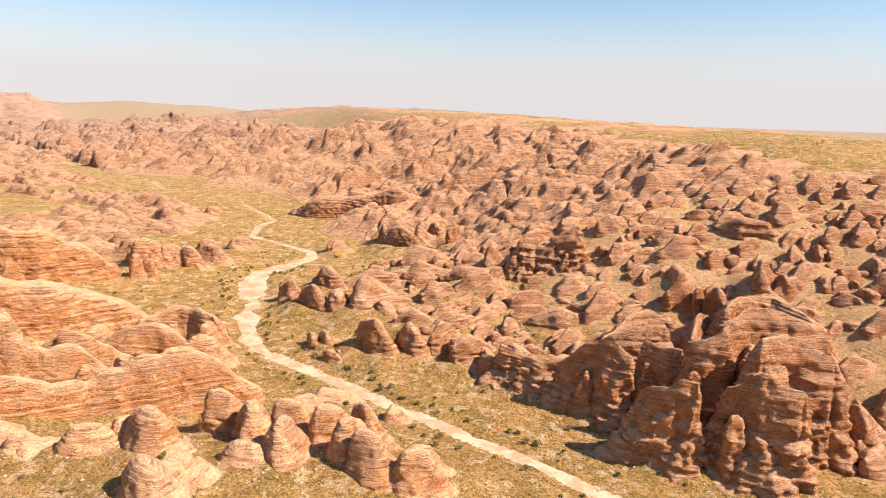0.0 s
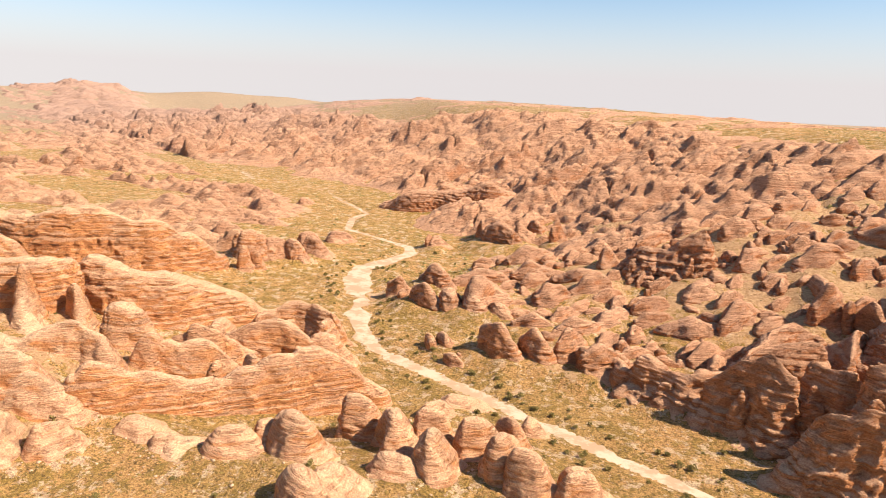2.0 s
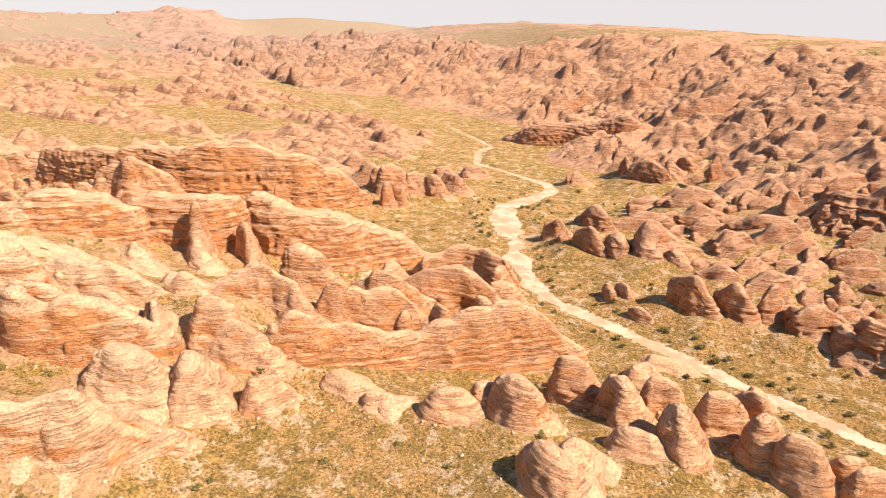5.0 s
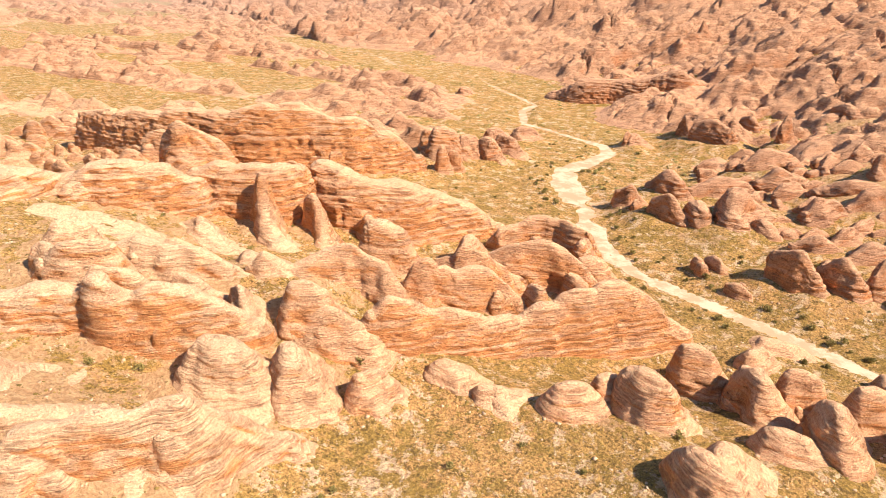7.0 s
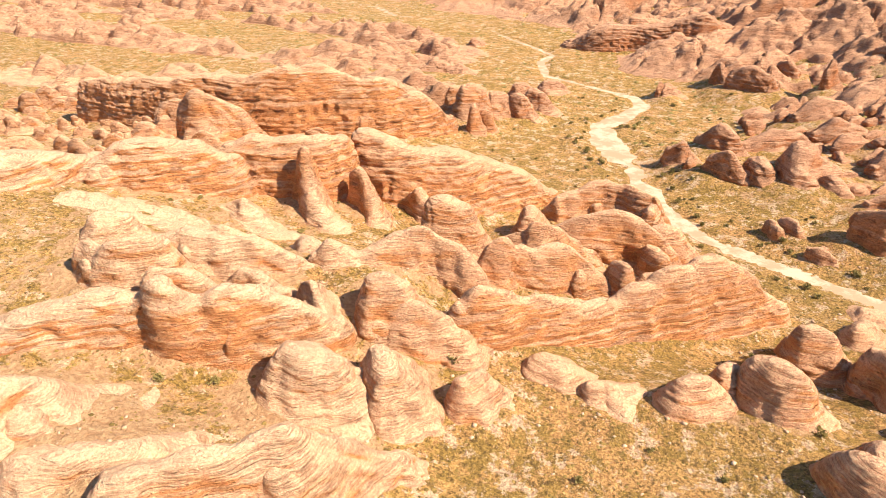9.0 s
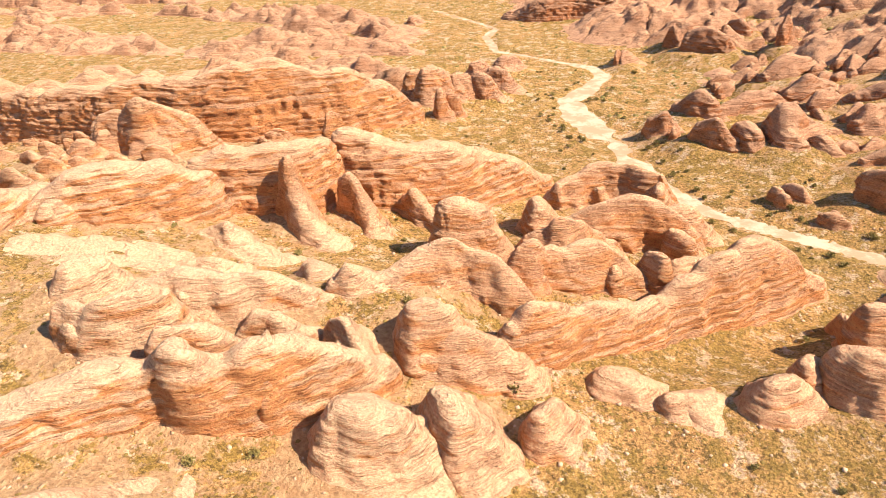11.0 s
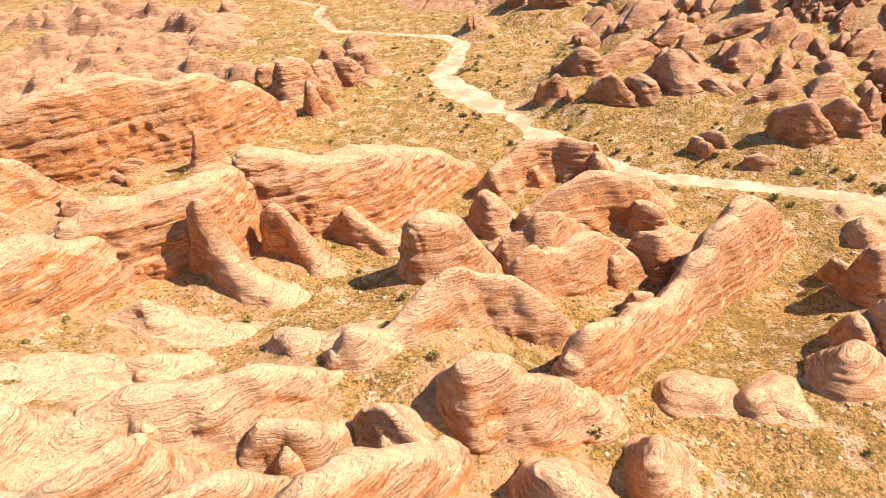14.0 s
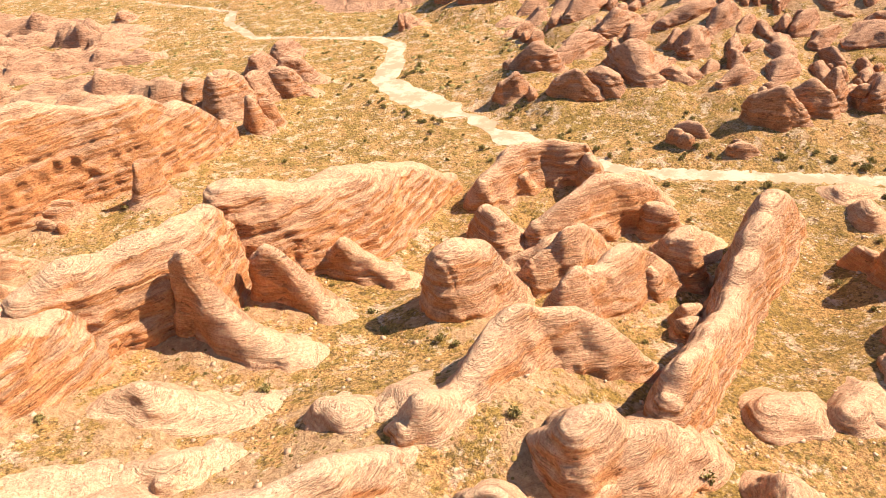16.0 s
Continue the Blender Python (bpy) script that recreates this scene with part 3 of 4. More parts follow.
# ---- rocks ----
wall([(-210, 252.5, 6.5, 17), (-206, 255.5, 7, 23.5), (-199, 259, 7, 20), (-185, 267, 7, 13.5), (-173, 273.5, 7.5, 8.5), (-162, 281, 8, 7), (-151, 288, 8.5, 9.5), (-138, 297, 9.5, 14), (-126, 304, 10, 15.5), (-115, 308.5, 9, 9), (-103, 314, 8, -1), (-95, 316, 6, -8)], power=2.5, flare=0.13)
wall([(-340, 197, 9, 25), (-322, 208, 9, 31), (-309, 215, 8.5, 33.5), (-301, 219, 8, 30), (-295, 220, 8, 36.5), (-290, 217, 8, 37), (-283, 221, 8, 29.5), (-276, 223, 8, 35.5), (-267, 227, 8, 31.5), (-257, 232, 7.5, 26), (-248, 238, 7, 17)])
ridge([(-300, 226, 9, 35), (-290, 230, 10, 33.5), (-281, 232, 8, 27)])
ridge([(-340, 256, 14, 27.6), (-326, 258, 13, 27), (-312, 263, 13, 31), (-296, 261, 12, 30), (-282, 263, 11, 30), (-271, 264, 8, 22)])
ridge([(-284, 250, 8, 24), (-276, 246, 9, 26), (-270, 247, 7, 20)])
ridge([(-262, 248, 7, 22), (-258, 246, 8, 24.5), (-251, 238, 7, 19)])
dome(-234, 250, 12, 27.5, power=1.9)
ridge([(-232, 249, 11, 22), (-224, 248, 13, 19), (-215, 249, 12, 14)], power=1.6, flare=0.3, rise=1.0, rough=0.1, lumpy=0.0)
ridge([(-369, 283, 12, 30.5), (-345, 290, 12, 24.1), (-330, 287, 10, 21.2)])
wall([(-410.4, 272.2, 15, 49), (-401.5, 284.3, 15, 45.2), (-395.2, 301, 15, 40.3), (-393.2, 320.8, 15, 31.5)])
dome(-247, 214, 15.5, 23)
dome(-227, 219.5, 13, 19)
dome(-237, 217.5, 9, 14.5, power=1.9)
dome(-203, 226, 9, 11.5, power=2.0)
dome(-180, 247, 10, 3.8)
dome(-164.5, 240, 8, 2.2)
dome(-138, 240.5, 11, 8.5, power=1.9)
dome(-115.5, 245, 13, 15)
dome(-127, 250, 8.5, 8)
dome(-96, 273, 10.5, 10)
dome(-79, 261, 12, 11)
dome(-64, 264, 9, 11)
dome(-61, 240, 11, 15)
dome(-45, 256, 10, 13)
dome(-32, 265, 9, 9.5)
dome(-74, 234, 10, 6.5)
dome(-95, 217, 11, 9)
dome(-101, 208, 12.5, 13.5, power=1.9)
dome(-34, 241, 10.5, 15)
dome(-26, 229.5, 10, 16)
dome(-8, 226, 10, 11)
dome(-6, 242, 8, 3)
dome(-98, 286, 6, -4)
dome(-68, 306, 9, -8)
dome(-22.1, 299.3, 6.7, -9.3)
dome(-56.3, 322.9, 9.7, -12.2, power=2.0)
knoll(-114.8, 483.5, 15, 2.9)
knoll(-90.1, 503.2, 20.6, 8)
knoll(-92.8, 458, 17.2, 6)
knoll(-52, 462.5, 31.7, 12)
knoll(-40.6, 444, 18.6, 1.2)
knoll(-7.2, 466.8, 21, 9.3)
knoll(14.8, 495.5, 24.6, 12.1)
knoll(-17.7, 521.6, 21.4, 9.7)
knoll(17, 542.3, 18.4, 16.7)
knoll(37.5, 514.7, 16.2, 26.2)
knoll(-71.8, 394.4, 11.3, -3.6)
knoll(-63.9, 370.2, 8.6, -7.9)
knoll(-39.3, 377.7, 17.4, 8.8)
knoll(-19.6, 379.8, 17.3, 8.9)
knoll(1.4, 380.1, 16.5, 7.2)
knoll(17.6, 365.3, 19.5, 5.8)
knoll(46.4, 362, 20.5, 1.4)
knoll(31.6, 438.8, 19.5, 0.4)
knoll(75.6, 414.9, 26.1, 7.6)
knoll(91.9, 461, 25.6, 18.5)
knoll(120.3, 473.2, 20.3, 15.7)
knoll(120.7, 410.2, 19.1, 11.9)
crag([(41.7, 505.2, 14, 10.2), (58.9, 501.7, 14, 30.9), (78.7, 494.3, 14, 33), (100.1, 489.8, 14, 46.4)])
knoll(-44.1, 650.5, 25.2, 13.1)
knoll(-62.3, 682.2, 17.6, 10)
knoll(-106.9, 656, 15.6, -3.4)
knoll(-8.3, 682.3, 17.4, 13.5)
knoll(9.5, 635.5, 14.7, 23.7)
knoll(62.9, 676.8, 23.5, 27.5)
knoll(93.7, 657.7, 19.9, 11.9)
wall([(-185.7, 855.2, 18, -8.2), (-163.4, 843.7, 18, 7.7), (-128.5, 841.1, 18, 13), (-87.2, 833.4, 18, 16.6), (-58, 826.1, 18, 29.4), (-40.3, 834.2, 18, 16.4)])
dome(-157.9, 240, 10.4, 0.7)
dome(-175.5, 282, 6.1, 2.1)
dome(-135.3, 358.1, 11.2, 2.6)
dome(-196.6, 359.1, 12.6, 6)
ridge([(-200.5, 339, 9, -3.7), (-190.8, 335, 9, 2.3), (-177.2, 338.5, 9, 1.3), (-168.3, 337.5, 9, -3.6)])
ridge([(-207, 299, 8, 15), (-203, 300, 9, 18), (-192, 304, 10, 12), (-181, 307, 11, 15), (-168, 307, 9, 6), (-160, 307, 8, 0)])
dome(-157, 308, 8, 9)
dome(-171, 287, 6, 2)
ridge([(-203, 322, 8, 8), (-192, 320, 8.5, 16), (-182, 325, 8, 12), (-174, 330, 7, 5)])
dome(-139.9, 324, 12.4, -4.4)
ridge([(-268, 284, 8, 15), (-262, 282, 10, 19), (-256, 274, 9, 20)])
ridge([(-300, 305, 7, 8), (-291, 303, 7, 8.5)])
dome(-276.5, 285, 8.5, 19.5)
ridge([(-254, 365, 6, 5), (-251, 363, 7.5, 10), (-245, 357, 8.5, 5), (-238, 351, 8, 0)], power=2.4, flare=0.3, rise=1.1, rough=0.14)
cone(-305, 456, 11, 16)
dome(-249, 525, 8, 8)
dome(-241, 528, 6.5, 3)
dome(-256, 559, 15, 13)
dome(-222, 567, 12, 4.5)
dome(-238, 566, 13, 6)
dome(-211, 590, 12, 3)
dome(-203, 647, 13, -4)
dome(-226, 620, 12, 0)
dome(-271, 576, 11, 7)
dome(-338, 260, 10, 36.5)
ridge([(-331, 236, 9, 36), (-316, 231, 10, 40.5), (-305, 241, 9, 37.5)])
ridge([(-352, 274, 8, 22), (-342, 279, 9, 26), (-332, 280, 8, 23), (-323, 279, 8, 24), (-316, 277, 6, 17)], power=1.8, flare=0.3, lumpy=1.0)
ridge([(-341, 296, 6, 17), (-334, 293, 7, 21.5), (-326, 292, 6, 18)], power=1.8, flare=0.3, lumpy=1.0)
ridge([(-318, 289, 7, 17), (-311, 287, 8, 20.5), (-302, 288, 7, 15.5)], power=1.8, flare=0.3, lumpy=1.0)
knoll(-112.7, 649.9, 8.8, -0.9)
dome(-316.5, 818, 19.8, -11.8)
dome(-297.6, 842.2, 11, -6.4)
ridge([(-376.4, 720.7, 7, -12.8), (-346.3, 716.2, 7, -12.3), (-315.9, 714.1, 7, -11.3), (-289.1, 708.5, 7, -11.4)], power=2.2, rise=1.1)
wall([(-386, 306, 12, 33), (-372, 313, 13, 40), (-356, 321, 13, 42), (-342, 330, 12, 40), (-332, 337, 10, 30)])
wall([(-336, 347, 11, 32), (-326, 351, 12, 34), (-314, 353, 13, 36), (-299, 356, 13, 37.5), (-289, 366, 10, 32)])
wall([(-281, 379, 13, 31), (-259, 377, 15, 27), (-240, 386, 16, 20), (-221, 398, 15, 12), (-203, 408, 12, 3), (-190, 412, 7, -7)])
wall([(-520, 488, 13, 20), (-480, 476, 13, 26), (-440, 470, 13, 28), (-400, 467, 13, 34), (-375, 467, 13, 36), (-357, 470, 13, 38), (-330, 480, 13, 37.5), (-308, 487, 13, 30), (-292, 498, 12, 23), (-277, 511, 10, 11), (-266, 518, 8, 0)])
ridge([(-425, 432, 14, 24), (-400, 425, 16, 35), (-378, 434, 13, 22)])
ridge([(-323, 316, 8, 17), (-315.5, 312.5, 9, 21), (-305, 307, 9, 14.5), (-296, 302, 7, 9)])
ridge([(-279, 353, 6.5, 22), (-276.5, 352, 7.5, 26.5), (-271, 345, 8, 15.5), (-264, 338, 8, 6.5)], power=2.4, flare=0.3, rise=1.1, rough=0.14, lumpy=0.0)
ridge([(-266, 270, 8, 22), (-262, 271, 8.5, 27.5), (-252, 275, 8, 20), (-243, 279, 9, 24.5), (-233, 283, 10.5, 29), (-224, 283, 10, 27), (-216, 281.5, 10, 24), (-208, 276, 9, 19), (-202, 271, 7, 9)], lumpy=0.3)
ridge([(-185, 348, 10, 2), (-172, 348, 12, 9), (-160, 348, 12.5, 11.5), (-148, 346, 11, 9.5), (-138, 343, 9, 3)])
dome(-141, 336, 9, 2)
ridge([(-184, 390, 10, -1), (-167, 397, 13, 5), (-150, 393, 12, 5), (-138, 386, 9, 3)])
dome(-140, 379, 9, 3)
dome(-227.5, 320, 13.5, 26, power=2.6, flare=0.3)
ridge([(-322, 160, 14, 32), (-311, 170, 13, 35), (-302, 180, 11, 29), (-296, 190, 8, 19)], flare=0.34, rise=1.1, lumpy=0.6)
ridge([(-268, 156, 13, 27), (-258, 162, 12, 29), (-247, 170, 12, 27), (-236, 177, 12, 28), (-226, 186, 10, 17), (-217, 193, 8, 8)], flare=0.34, rise=1.1, lumpy=0.6)
ridge([(-292, 160, 11, 24), (-283, 164, 11, 26), (-273, 172, 10, 23), (-266, 180, 8, 18)], flare=0.34, rise=1.1, lumpy=0.6)
ridge([(-300.5, 343, 7, 31), (-297, 341.5, 8, 36), (-293.5, 335, 8.5, 25), (-290, 329, 9, 18.5), (-282, 321, 10, 11.5), (-270, 315, 9, 5)], power=2.4, flare=0.3, rise=1.1, rough=0.14, lumpy=0.0)
crag([(61, 322, 8, 9), (70, 318, 9, 15), (82, 312, 10.5, 24), (93, 305, 10, 22)])
crag([(101, 309, 9, 27), (107, 304, 11, 29), (114, 297, 10, 25)])
crag([(113, 287, 11, 33), (121, 284, 12, 38), (128, 283, 13, 42)])
crag([(130, 290, 17, 44), (143, 299, 19, 51), (160, 299, 20, 47), (178, 296, 20, 41)])
crag([(91, 275, 9, 13), (99, 268, 10, 23), (109, 262, 10, 22)])
crag([(122, 262, 11, 22), (134, 257, 13, 30), (148, 252, 13, 25)])
crag([(140, 276, 18, 38), (156, 281, 20, 39), (172, 274, 18, 34)])
crag([(35, 349, 9, 5.5), (47, 339, 10, 4), (61, 331, 10, 6), (76, 334, 11, 8)])
crag([(90, 349, 12, 9), (108, 353, 14, 18), (124, 352, 13, 19)])
knoll(171, 399, 15, 31)
knoll(153, 414, 16, 36)
knoll(138, 459, 15, 28)
knoll(126, 421, 13, 13)
knoll(207, 420, 18, 46)
knoll(22, 373, 13, 4)
crag([(92, 362, 12, 6), (112, 384, 13, 12), (128, 394, 14, 13), (142, 390, 11, 8)])
crag([(142, 356, 12, 10), (150, 374, 13, 18), (160, 384, 12, 15)])
crag([(165, 366, 16, 24), (178, 380, 20, 30), (198, 384, 22, 30), (206, 352, 22, 24), (200, 326, 16, 12)])

# ---- dome fields ----
def clear_of(x, y, r, gap=0.75):
    return all((x - a) ** 2 + (y - b) ** 2 > ((r + c) * gap) ** 2 for a, b, c, *_ in FOOTPRINT)


def field(count, xs, ys, size, ratio, step, seed, keep, near=0, power=2.2, rise=1.3, long=1.0, turn=None, gap=0.75, label="brown weathered sandstone knoll with dark ledges and rounded shoulders"):
    """Rocks strewn over a stretch of land: near ones are things, far ones are joined."""
    rng = np.random.default_rng(seed)
    made, allv, allf, base = 0, [], [], 0
    for _ in range(count * 14):
        if made >= count:
            break
        x, y = rng.uniform(*xs), rng.uniform(*ys)
        w = size[0] + (size[1] - size[0]) * rng.random() ** 1.6
        d, half, side = creek_distance(x, y)
        if d < half + w + 12 or not keep(x, y, float(d), float(side)) or not clear_of(x, y, w, gap):
            continue
        h = w * rng.uniform(*ratio)
        made += 1
        if y < near:
            knoll(x, y, w, h + float(land(x, y)), step, None if turn is None else turn + rng.normal() * 0.35, long, label)
        else:
            FOOTPRINT.append((x, y, w, h, 0.15))
            a = rng.uniform(0, 3.14) if turn is None else turn + rng.normal() * 0.25
            c, s, k = w * math.cos(a) * long, w * math.sin(a) * long, rng.uniform(0.4, 1.0)
            st = [(x - c, y - s, w * 0.6, h * rng.uniform(0.4, 0.8)), (x - c * 0.2, y - s * 0.2, w * 0.8, h), (x + c * k, y + s * k, w * 0.6, h * rng.uniform(0.5, 0.9))]
            v, f = rock_arrays(st, int(seed * 100 + made), power, 0.3, 0.24, step, rise, 0.16, 0.9)
            allv.append(v)
            allf.extend([[i + base for i in q] for q in tidy_faces(f)])
            base += len(v)
    if allv:
        tagged(new("dome_field", mesh_from("dome_field", np.concatenate(allv), allf, ROCK)), "crowded weathered sandstone domes on distant rising ground", "rock", kind="stuff")


field(205, (-60, 440), (250, 575), (10, 25), (0.8, 1.2), 2.0, 1, lambda x, y, d, s: s > 0 and d > 75 and x < 0.6 * y + 70, 600, gap=0.52, turn=0.55, long=1.3)
field(120, (-620, -330), (330, 600), (6, 15), (0.9, 1.5), 2.0, 7, lambda x, y, d, s: s < 0 and d > 90 and x + 0.5 * y < -110, 470, gap=0.55, turn=0.0, label="pale pink sandstone knoll among low ridges and dry grass")


def packed(x, y, size, seed, turn, long, lo=0.35):
    """Crowded domes: the height of the highest of the domes round a place, between 0 and 1."""
    c, s = math.cos(turn), math.sin(turn)
    wx, wy = x + 0.3 * size * hash_noise(x / size, y / size, 0.1, seed + 1), y + 0.3 * size * hash_noise(x / size, y / size, 0.9, seed + 2)
    u, v = (wx * c + wy * s) / (size * long), (wy * c - wx * s) / size
    ui, vi = np.floor(u), np.floor(v)
    best = np.zeros(np.shape(x))
    for a in (-1, 0, 1):
        for b in (-1, 0, 1):
            i, j = ui + a, vi + b
            r1, r2, r3 = (0.5 + 0.5 * hash_noise(i, j, k, seed) for k in (0.0, 7.0, 13.0))
            d = np.hypot(u - i - 0.15 - 0.7 * r1, v - j - 0.15 - 0.7 * r2) / (0.42 + 0.34 * r3)
            best = np.maximum(best, (lo + (1 - lo) * r2) * np.clip(1 - d ** 1.7, 0, 1) ** 0.8)
    return best


def country_rise(x, y, tight):
    """How high the far rocks stand over the land."""
    d, half, side = creek_distance(x, y)
    right, left = np.where(side > 0, d, 0.0), np.where(side < 0, d, 0.0)
    flat = ramp(right, 360, 520)
    patch = fbm(x / 260, (y + 0.3 * x) / 85, 0.5, 91)
    big = np.where(side > 0, packed(x, y, 52, 201, 0.45, 2.1), packed(x, y, 24, 202, -0.15, 1.8))
    small = packed(x, y, 15, 203, 0.4, 1.25)
    sharp = np.clip(1 - 1.7 * np.abs(fbm(x / 34, y / 34, 0.7, 208, 3)), 0, 1)
    crack = np.clip(1 - 11 * np.abs(fbm(x / 48, y / 30, 0.2, 209, 2)), 0, 1)
    tall = np.where(side > 0, 30 * (1 - 0.82 * flat) * (1 + 0.5 * ramp(y, 1100, 1400) * (1 - flat)), 19 * ramp(patch, -0.08, 0.16)) * np.maximum(ramp(np.maximum(right, left), 55, 115), ramp(y + 0.25 * x, 1060, 1150))
    tall = tall * (1 - flat * ramp(patch, 0.3, -0.1))
    h = tall * np.maximum(big * (0.6 + 0.25 * small + 0.42 * sharp), 0.34 * small) * (1 - 0.6 * crack) * ramp(y, 558, 590)
    return h + tight * (2.2 - 5.0 * np.abs(fbm(x / 16, y / 16, 0.4, 205, 3))) * ramp(h, 1, 7)


def country(xs, ys, step, far=0.0):
    gx, gy = np.arange(xs[0], xs[1], step), np.arange(ys[0], ys[1], step)
    x, y = np.meshgrid(gx, gy)
    x, y = x + 0.35 * step * hash_noise(x / step * 0.7, y / step * 0.7, 0.3, 206), y + 0.35 * step * hash_noise(x / step * 0.7, y / step * 0.7, 0.8, 207)
    rim = 6 * step
    edge = ramp(x, xs[0], xs[0] + rim) * ramp(x, xs[1] - step, xs[1] - rim) * ramp(y, ys[0], ys[0] + rim) * ramp(y, ys[1] - step, ys[1] - rim)
    h = country_rise(x, y, 1.0 if step < 6 else 0.0) * (1 - far) * edge
    z = land(x, y) + h
    # level ledges
    bed = beds_at(x, y, z)
    tread = 3.2 if step < 4 else 5.5
    f = bed / tread - np.floor(bed / tread)
    z = z + 0.7 * tread * (ramp(f, 0.1, 0.75) - f) * ramp(h, 2, 6) - (1.6 if far == 0 else 9.0) * ramp(h, 1.5 if far == 0 else 5.0, 0.2)
    nx, ny = len(gx), len(gy)
    i, j = np.meshgrid(np.arange(ny - 1), np.arange(nx - 1), indexing="ij")
    a = (i * nx + j).ravel()
    q = np.stack([a, a + 1, a + nx + 1, a + nx], -1)
    q = q[h.ravel()[q].max(1) > (0.4 if far == 0 else 3.0)]
    used, q = np.unique(q, return_inverse=True)
    v = np.stack([x, y, z], -1).reshape(-1, 3)[used]
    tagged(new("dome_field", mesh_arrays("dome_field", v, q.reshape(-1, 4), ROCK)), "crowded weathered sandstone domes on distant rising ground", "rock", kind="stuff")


country((-180, 560), (550, 1120), 2.2)
country((-1050, -150), (580, 1120), 2.8)
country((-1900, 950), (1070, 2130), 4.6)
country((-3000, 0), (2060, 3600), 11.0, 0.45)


raise_mounds(FOOTPRINT)
build_ground()
build_creek()


# ---- plants and loose stones ----
def tussocks(name, label, count, seed, xs, ys, size, mat, bias):
    rng = np.random.default_rng(seed)
    x, y = rng.uniform(*xs, count), ys[0] + (ys[1] - ys[0]) * rng.random(count) ** 1.3
    d, half, side = creek_distance(x, y)
    patch = fbm(x / 45, y / 45, 0.5, 77)
    ok = (d > half + 2) & (patch + 0.7 * rng.random(count) > bias)
    for a, b, c, *_ in FOOTPRINT:
        ok &= (x - a) ** 2 + (y - b) ** 2 > (c * 0.95) ** 2
    x, y = x[ok], y[ok]
    n = len(x)
    r = size[0] + (size[1] - size[0]) * rng.random(n) ** 2
    z = surface(x, y) - 0.1
    k = 5
    a = np.linspace(0, 2 * math.pi, k, endpoint=False)[None] + rng.uniform(0, 1, (n, 1))
    j1, j2 = rng.uniform(0.75, 1.2, (n, k)), rng.uniform(0.45, 0.8, (n, k))
    lo = np.stack([x[:, None] + np.cos(a) * r[:, None] * j1, y[:, None] + np.sin(a) * r[:, None] * j1, z[:, None] + 0 * a], -1)
    hi = np.stack([x[:, None] + np.cos(a + .4) * r[:, None] * j2, y[:, None] + np.sin(a + .4) * r[:, None] * j2, z[:, None] + r[:, None] * rng.uniform(0.15, 0.45, (n, k))], -1)
    tip = np.stack([x, y, z + r * 0.5], -1)[:, None]
    v = np.concatenate([lo, hi, tip], 1).reshape(-1, 3)
    f = []
    for i in range(k):
        p = (i + 1) % k
        f += [(i, p, k + i), (p, k + p, k + i), (k + i, k + p, 2 * k)]
    f = np.array(f)[None] + (np.arange(n) * (2 * k + 1))[:, None, None]
    tagged(new(name, mesh_arrays(name, v, f.reshape(-1, 3), mat, False)), label, "grass", kind="stuff")


tussocks("spinifex", "low golden-green spinifex tussocks over the dry ground", 54000, 21, (-430, 330), (150, 720), (0.2, 0.85), TUSSOCK, 0.1)
tussocks("scrub", "scattered olive scrub dotted over the far plain and slopes", 20000, 22, (-1300, 1000), (520, 1900), (0.8, 2.6), LEAF, 0.1)


def shrub_mesh(seed, leaves, squat):
    rng = np.random.default_rng(seed)
    blobs = [(rng.uniform(-.5, .5), rng.uniform(-.5, .5), rng.uniform(.45, .85) * squat, rng.uniform(.28, .45)) for _ in range(9)]
    v, f = [], []
    for i in range(leaves):
        bx, by, bz, br = blobs[i % 9]
        p = rng.normal(size=3)
        p = p / np.linalg.norm(p) * br * rng.uniform(0.7, 1.0) + (bx, by, bz)
        a, b = rng.normal(size=3), rng.normal(size=3)
        a = a / np.linalg.norm(a) * rng.uniform(0.09, 0.16)
        b = b / np.linalg.norm(b) * rng.uniform(0.07, 0.12)
        k = len(v)
        v += [p - a - b, p + a - b, p + a + b, p - a + b]
        f.append((k, k + 1, k + 2, k + 3))
    return mesh_from("crown", v, f, LEAF, False)


def trunk_mesh(seed):
    rng = np.random.default_rng(seed)
    bm = bmesh.new()
    for i in range(5):
        a = i * 1.3 + rng.uniform(0, 0.5)
        tip = Vector((math.cos(a) * 0.35, math.sin(a) * 0.35, rng.uniform(0.5, 0.7))) if i else Vector((0, 0, 0.7))
        m = tip.to_track_quat("Z", "Y").to_matrix().to_4x4()
        m.translation = tip / 2
        bmesh.ops.create_cone(bm, segments=6, radius1=0.05, radius2=0.018, depth=tip.length + 0.1, matrix=m)
    me = bpy.data.meshes.new("trunk")
    bm.to_mesh(me)
    bm.free()
    me.materials.append(BARK)
    return me


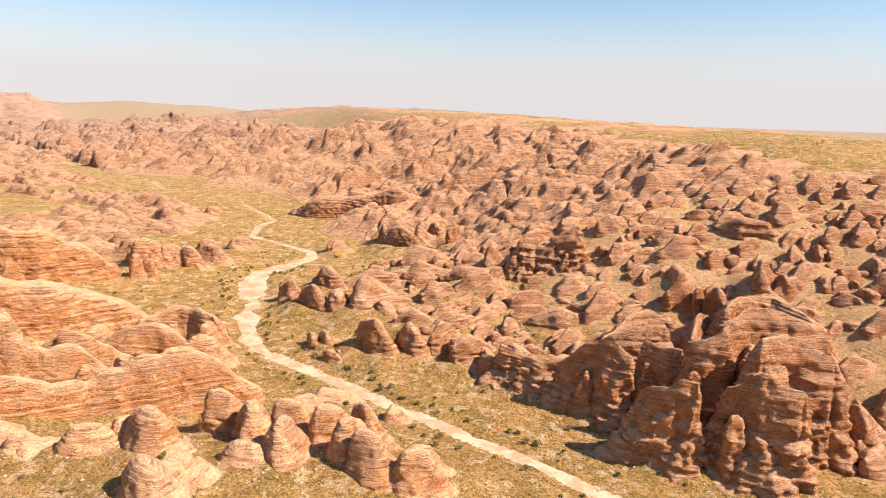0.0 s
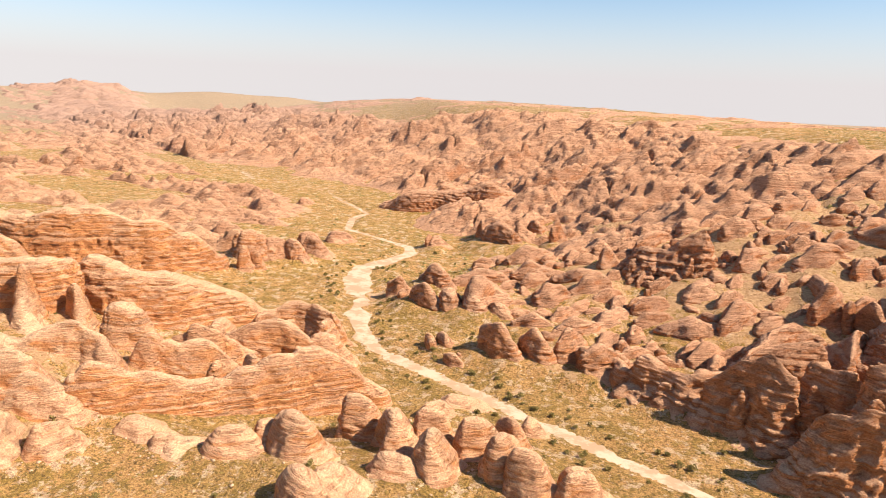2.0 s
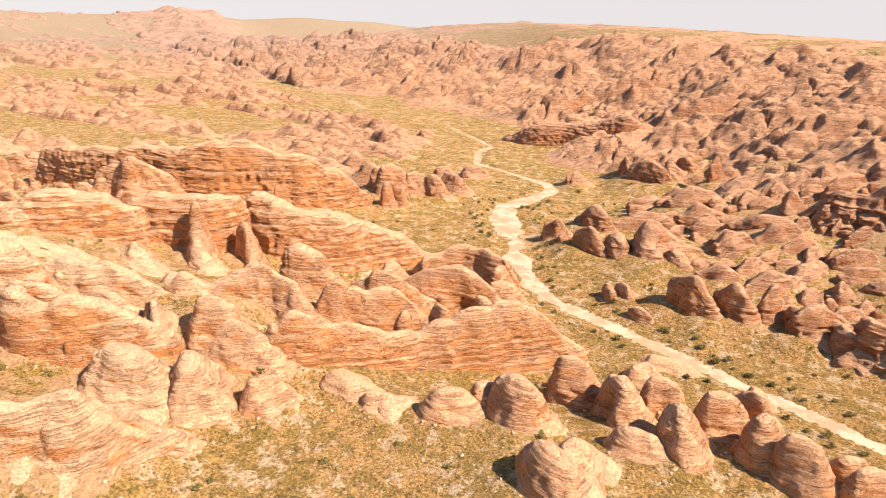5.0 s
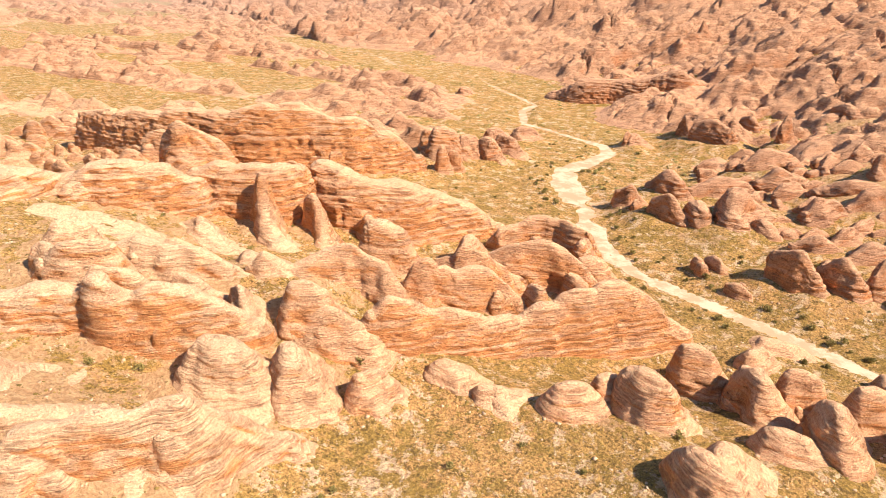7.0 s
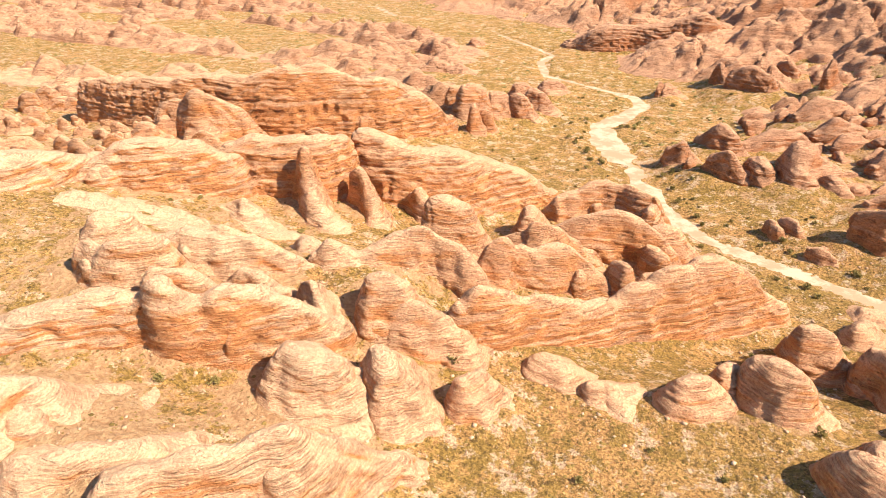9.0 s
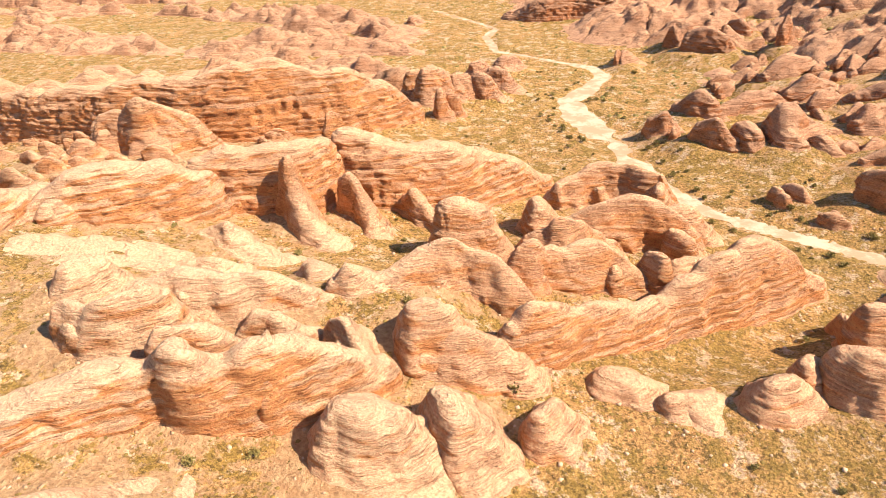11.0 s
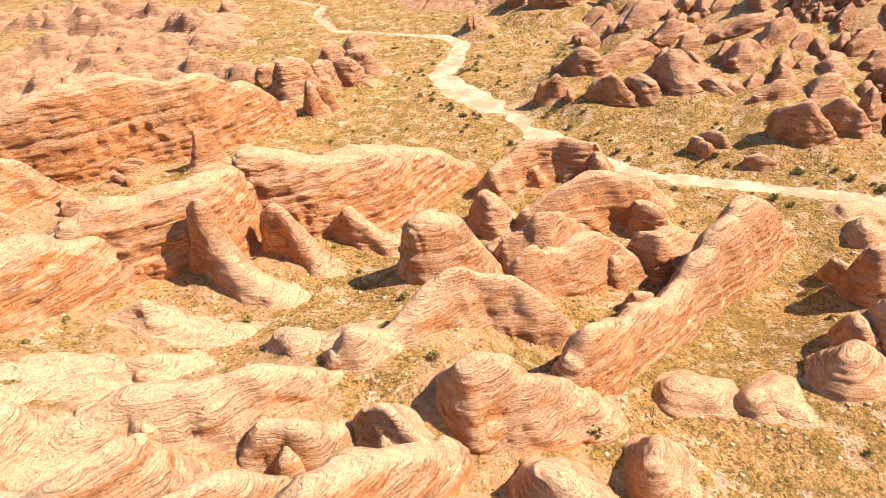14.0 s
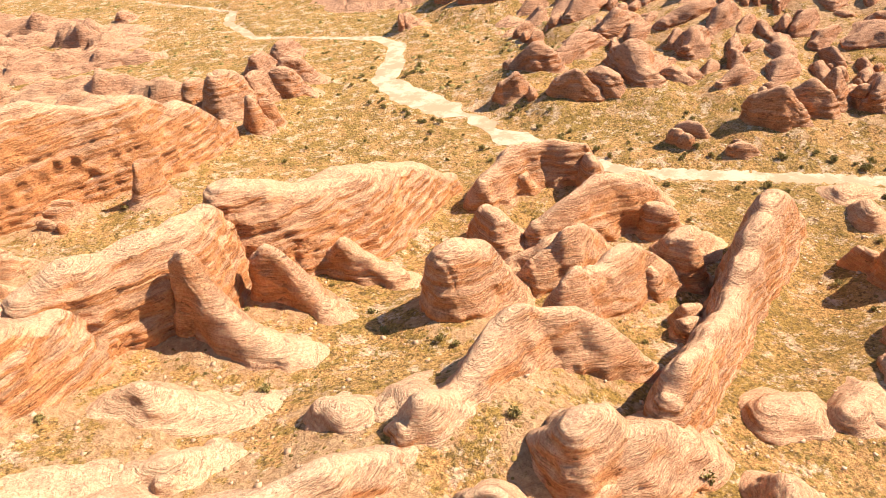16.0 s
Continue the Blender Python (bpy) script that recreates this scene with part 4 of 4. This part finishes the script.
def stones(count, seed):
    """Loose slabs and boulders round the rocks' feet."""
    rng = np.random.default_rng(seed)
    x, y = rng.uniform(-400, 120, count), 150 + 420 * rng.random(count) ** 1.3
    m = mound_at(x, y)
    ok = (m > 0.15) & (m < 4.5) | (rng.random(count) < 0.15)
    x, y = x[ok], y[ok]
    n = len(x)
    r = 0.12 + 0.7 * rng.random(n) ** 5
    box = np.array([(i, j, k) for k in (-1, 1) for j in (-1, 1) for i in (-1, 1)], float)
    v = box[None] * rng.uniform(0.6, 1.0, (n, 8, 3)) * np.stack([r, r * rng.uniform(0.5, 1, n), r * rng.uniform(0.3, 0.7, n)], -1)[:, None]
    a = rng.uniform(0, 6.28, (n, 1))
    vx, vy = v[..., 0] * np.cos(a) - v[..., 1] * np.sin(a), v[..., 0] * np.sin(a) + v[..., 1] * np.cos(a)
    v = np.stack([vx + x[:, None], vy + y[:, None], v[..., 2] + surface(x, y)[:, None]], -1).reshape(-1, 3)
    q = np.array([(0, 2, 3, 1), (4, 5, 7, 6), (0, 1, 5, 4), (1, 3, 7, 5), (3, 2, 6, 7), (2, 0, 4, 6)])
    f = q[None] + (np.arange(n) * 8)[:, None, None]
    tagged(new("loose_stones", mesh_arrays("loose_stones", v, f.reshape(-1, 4), STONE, False)), "pale broken sandstone slabs scattered over the ground", "stones", kind="stuff")


stones(17000, 41)

CROWNS = [shrub_mesh(s, 180, q) for s, q in ((1, 1.0), (2, 0.8), (3, 1.15), (4, 0.7))]
TRUNK = trunk_mesh(5)


def shrub(x, y, r, k=0, turn=0.0):
    top = new("shrub")
    top.matrix_basis = pose(x, y, float(surface(x, y)) - 0.1, 0, 0, turn) @ Matrix.Diagonal((r, r, r, 1))
    for name, me in (("trunk", TRUNK), ("crown", CROWNS[k % 4])):
        new(name, me).parent = top
    return tagged(top, "rounded olive-green shrub growing in the dry grass", "shrub", "shrubs")


def shrubs(count, seed):
    rng = np.random.default_rng(seed)
    made = 0
    while made < count:
        x, y = rng.uniform(-420, 150), rng.uniform(170, 640)
        d, half, side = creek_distance(x, y)
        near = d < half + 14
        if d < half + 1.5 or (not near and rng.random() > 0.2) or not clear_of(x, y, 0.5, 1.0):
            continue
        shrub(x, y, rng.uniform(0.8, 1.9) * (1.3 if near else 1.0), made, rng.uniform(0, 360))
        made += 1


shrubs(330, 31)
for i, (x, y, r) in enumerate([(-211, 240, 3), (-252, 334, 2), (-289, 308, 2), (-253, 321, 2), (-322, 340, 1.8), (-337, 315, 1.8), (-303, 249, 1.6), (-307, 350, 1.6), (-288, 203, 2),
                               (-275, 209, 2.2), (-268, 240, 1.8), (-344, 304, 1.4), (-202, 405, 1.6), (48, 409, 1.5), (64, 295, 2), (54, 321, 2), (24, 333, 1.6), (39, 259, 2)]):
    shrub(x, y, r, i, 77 * i)
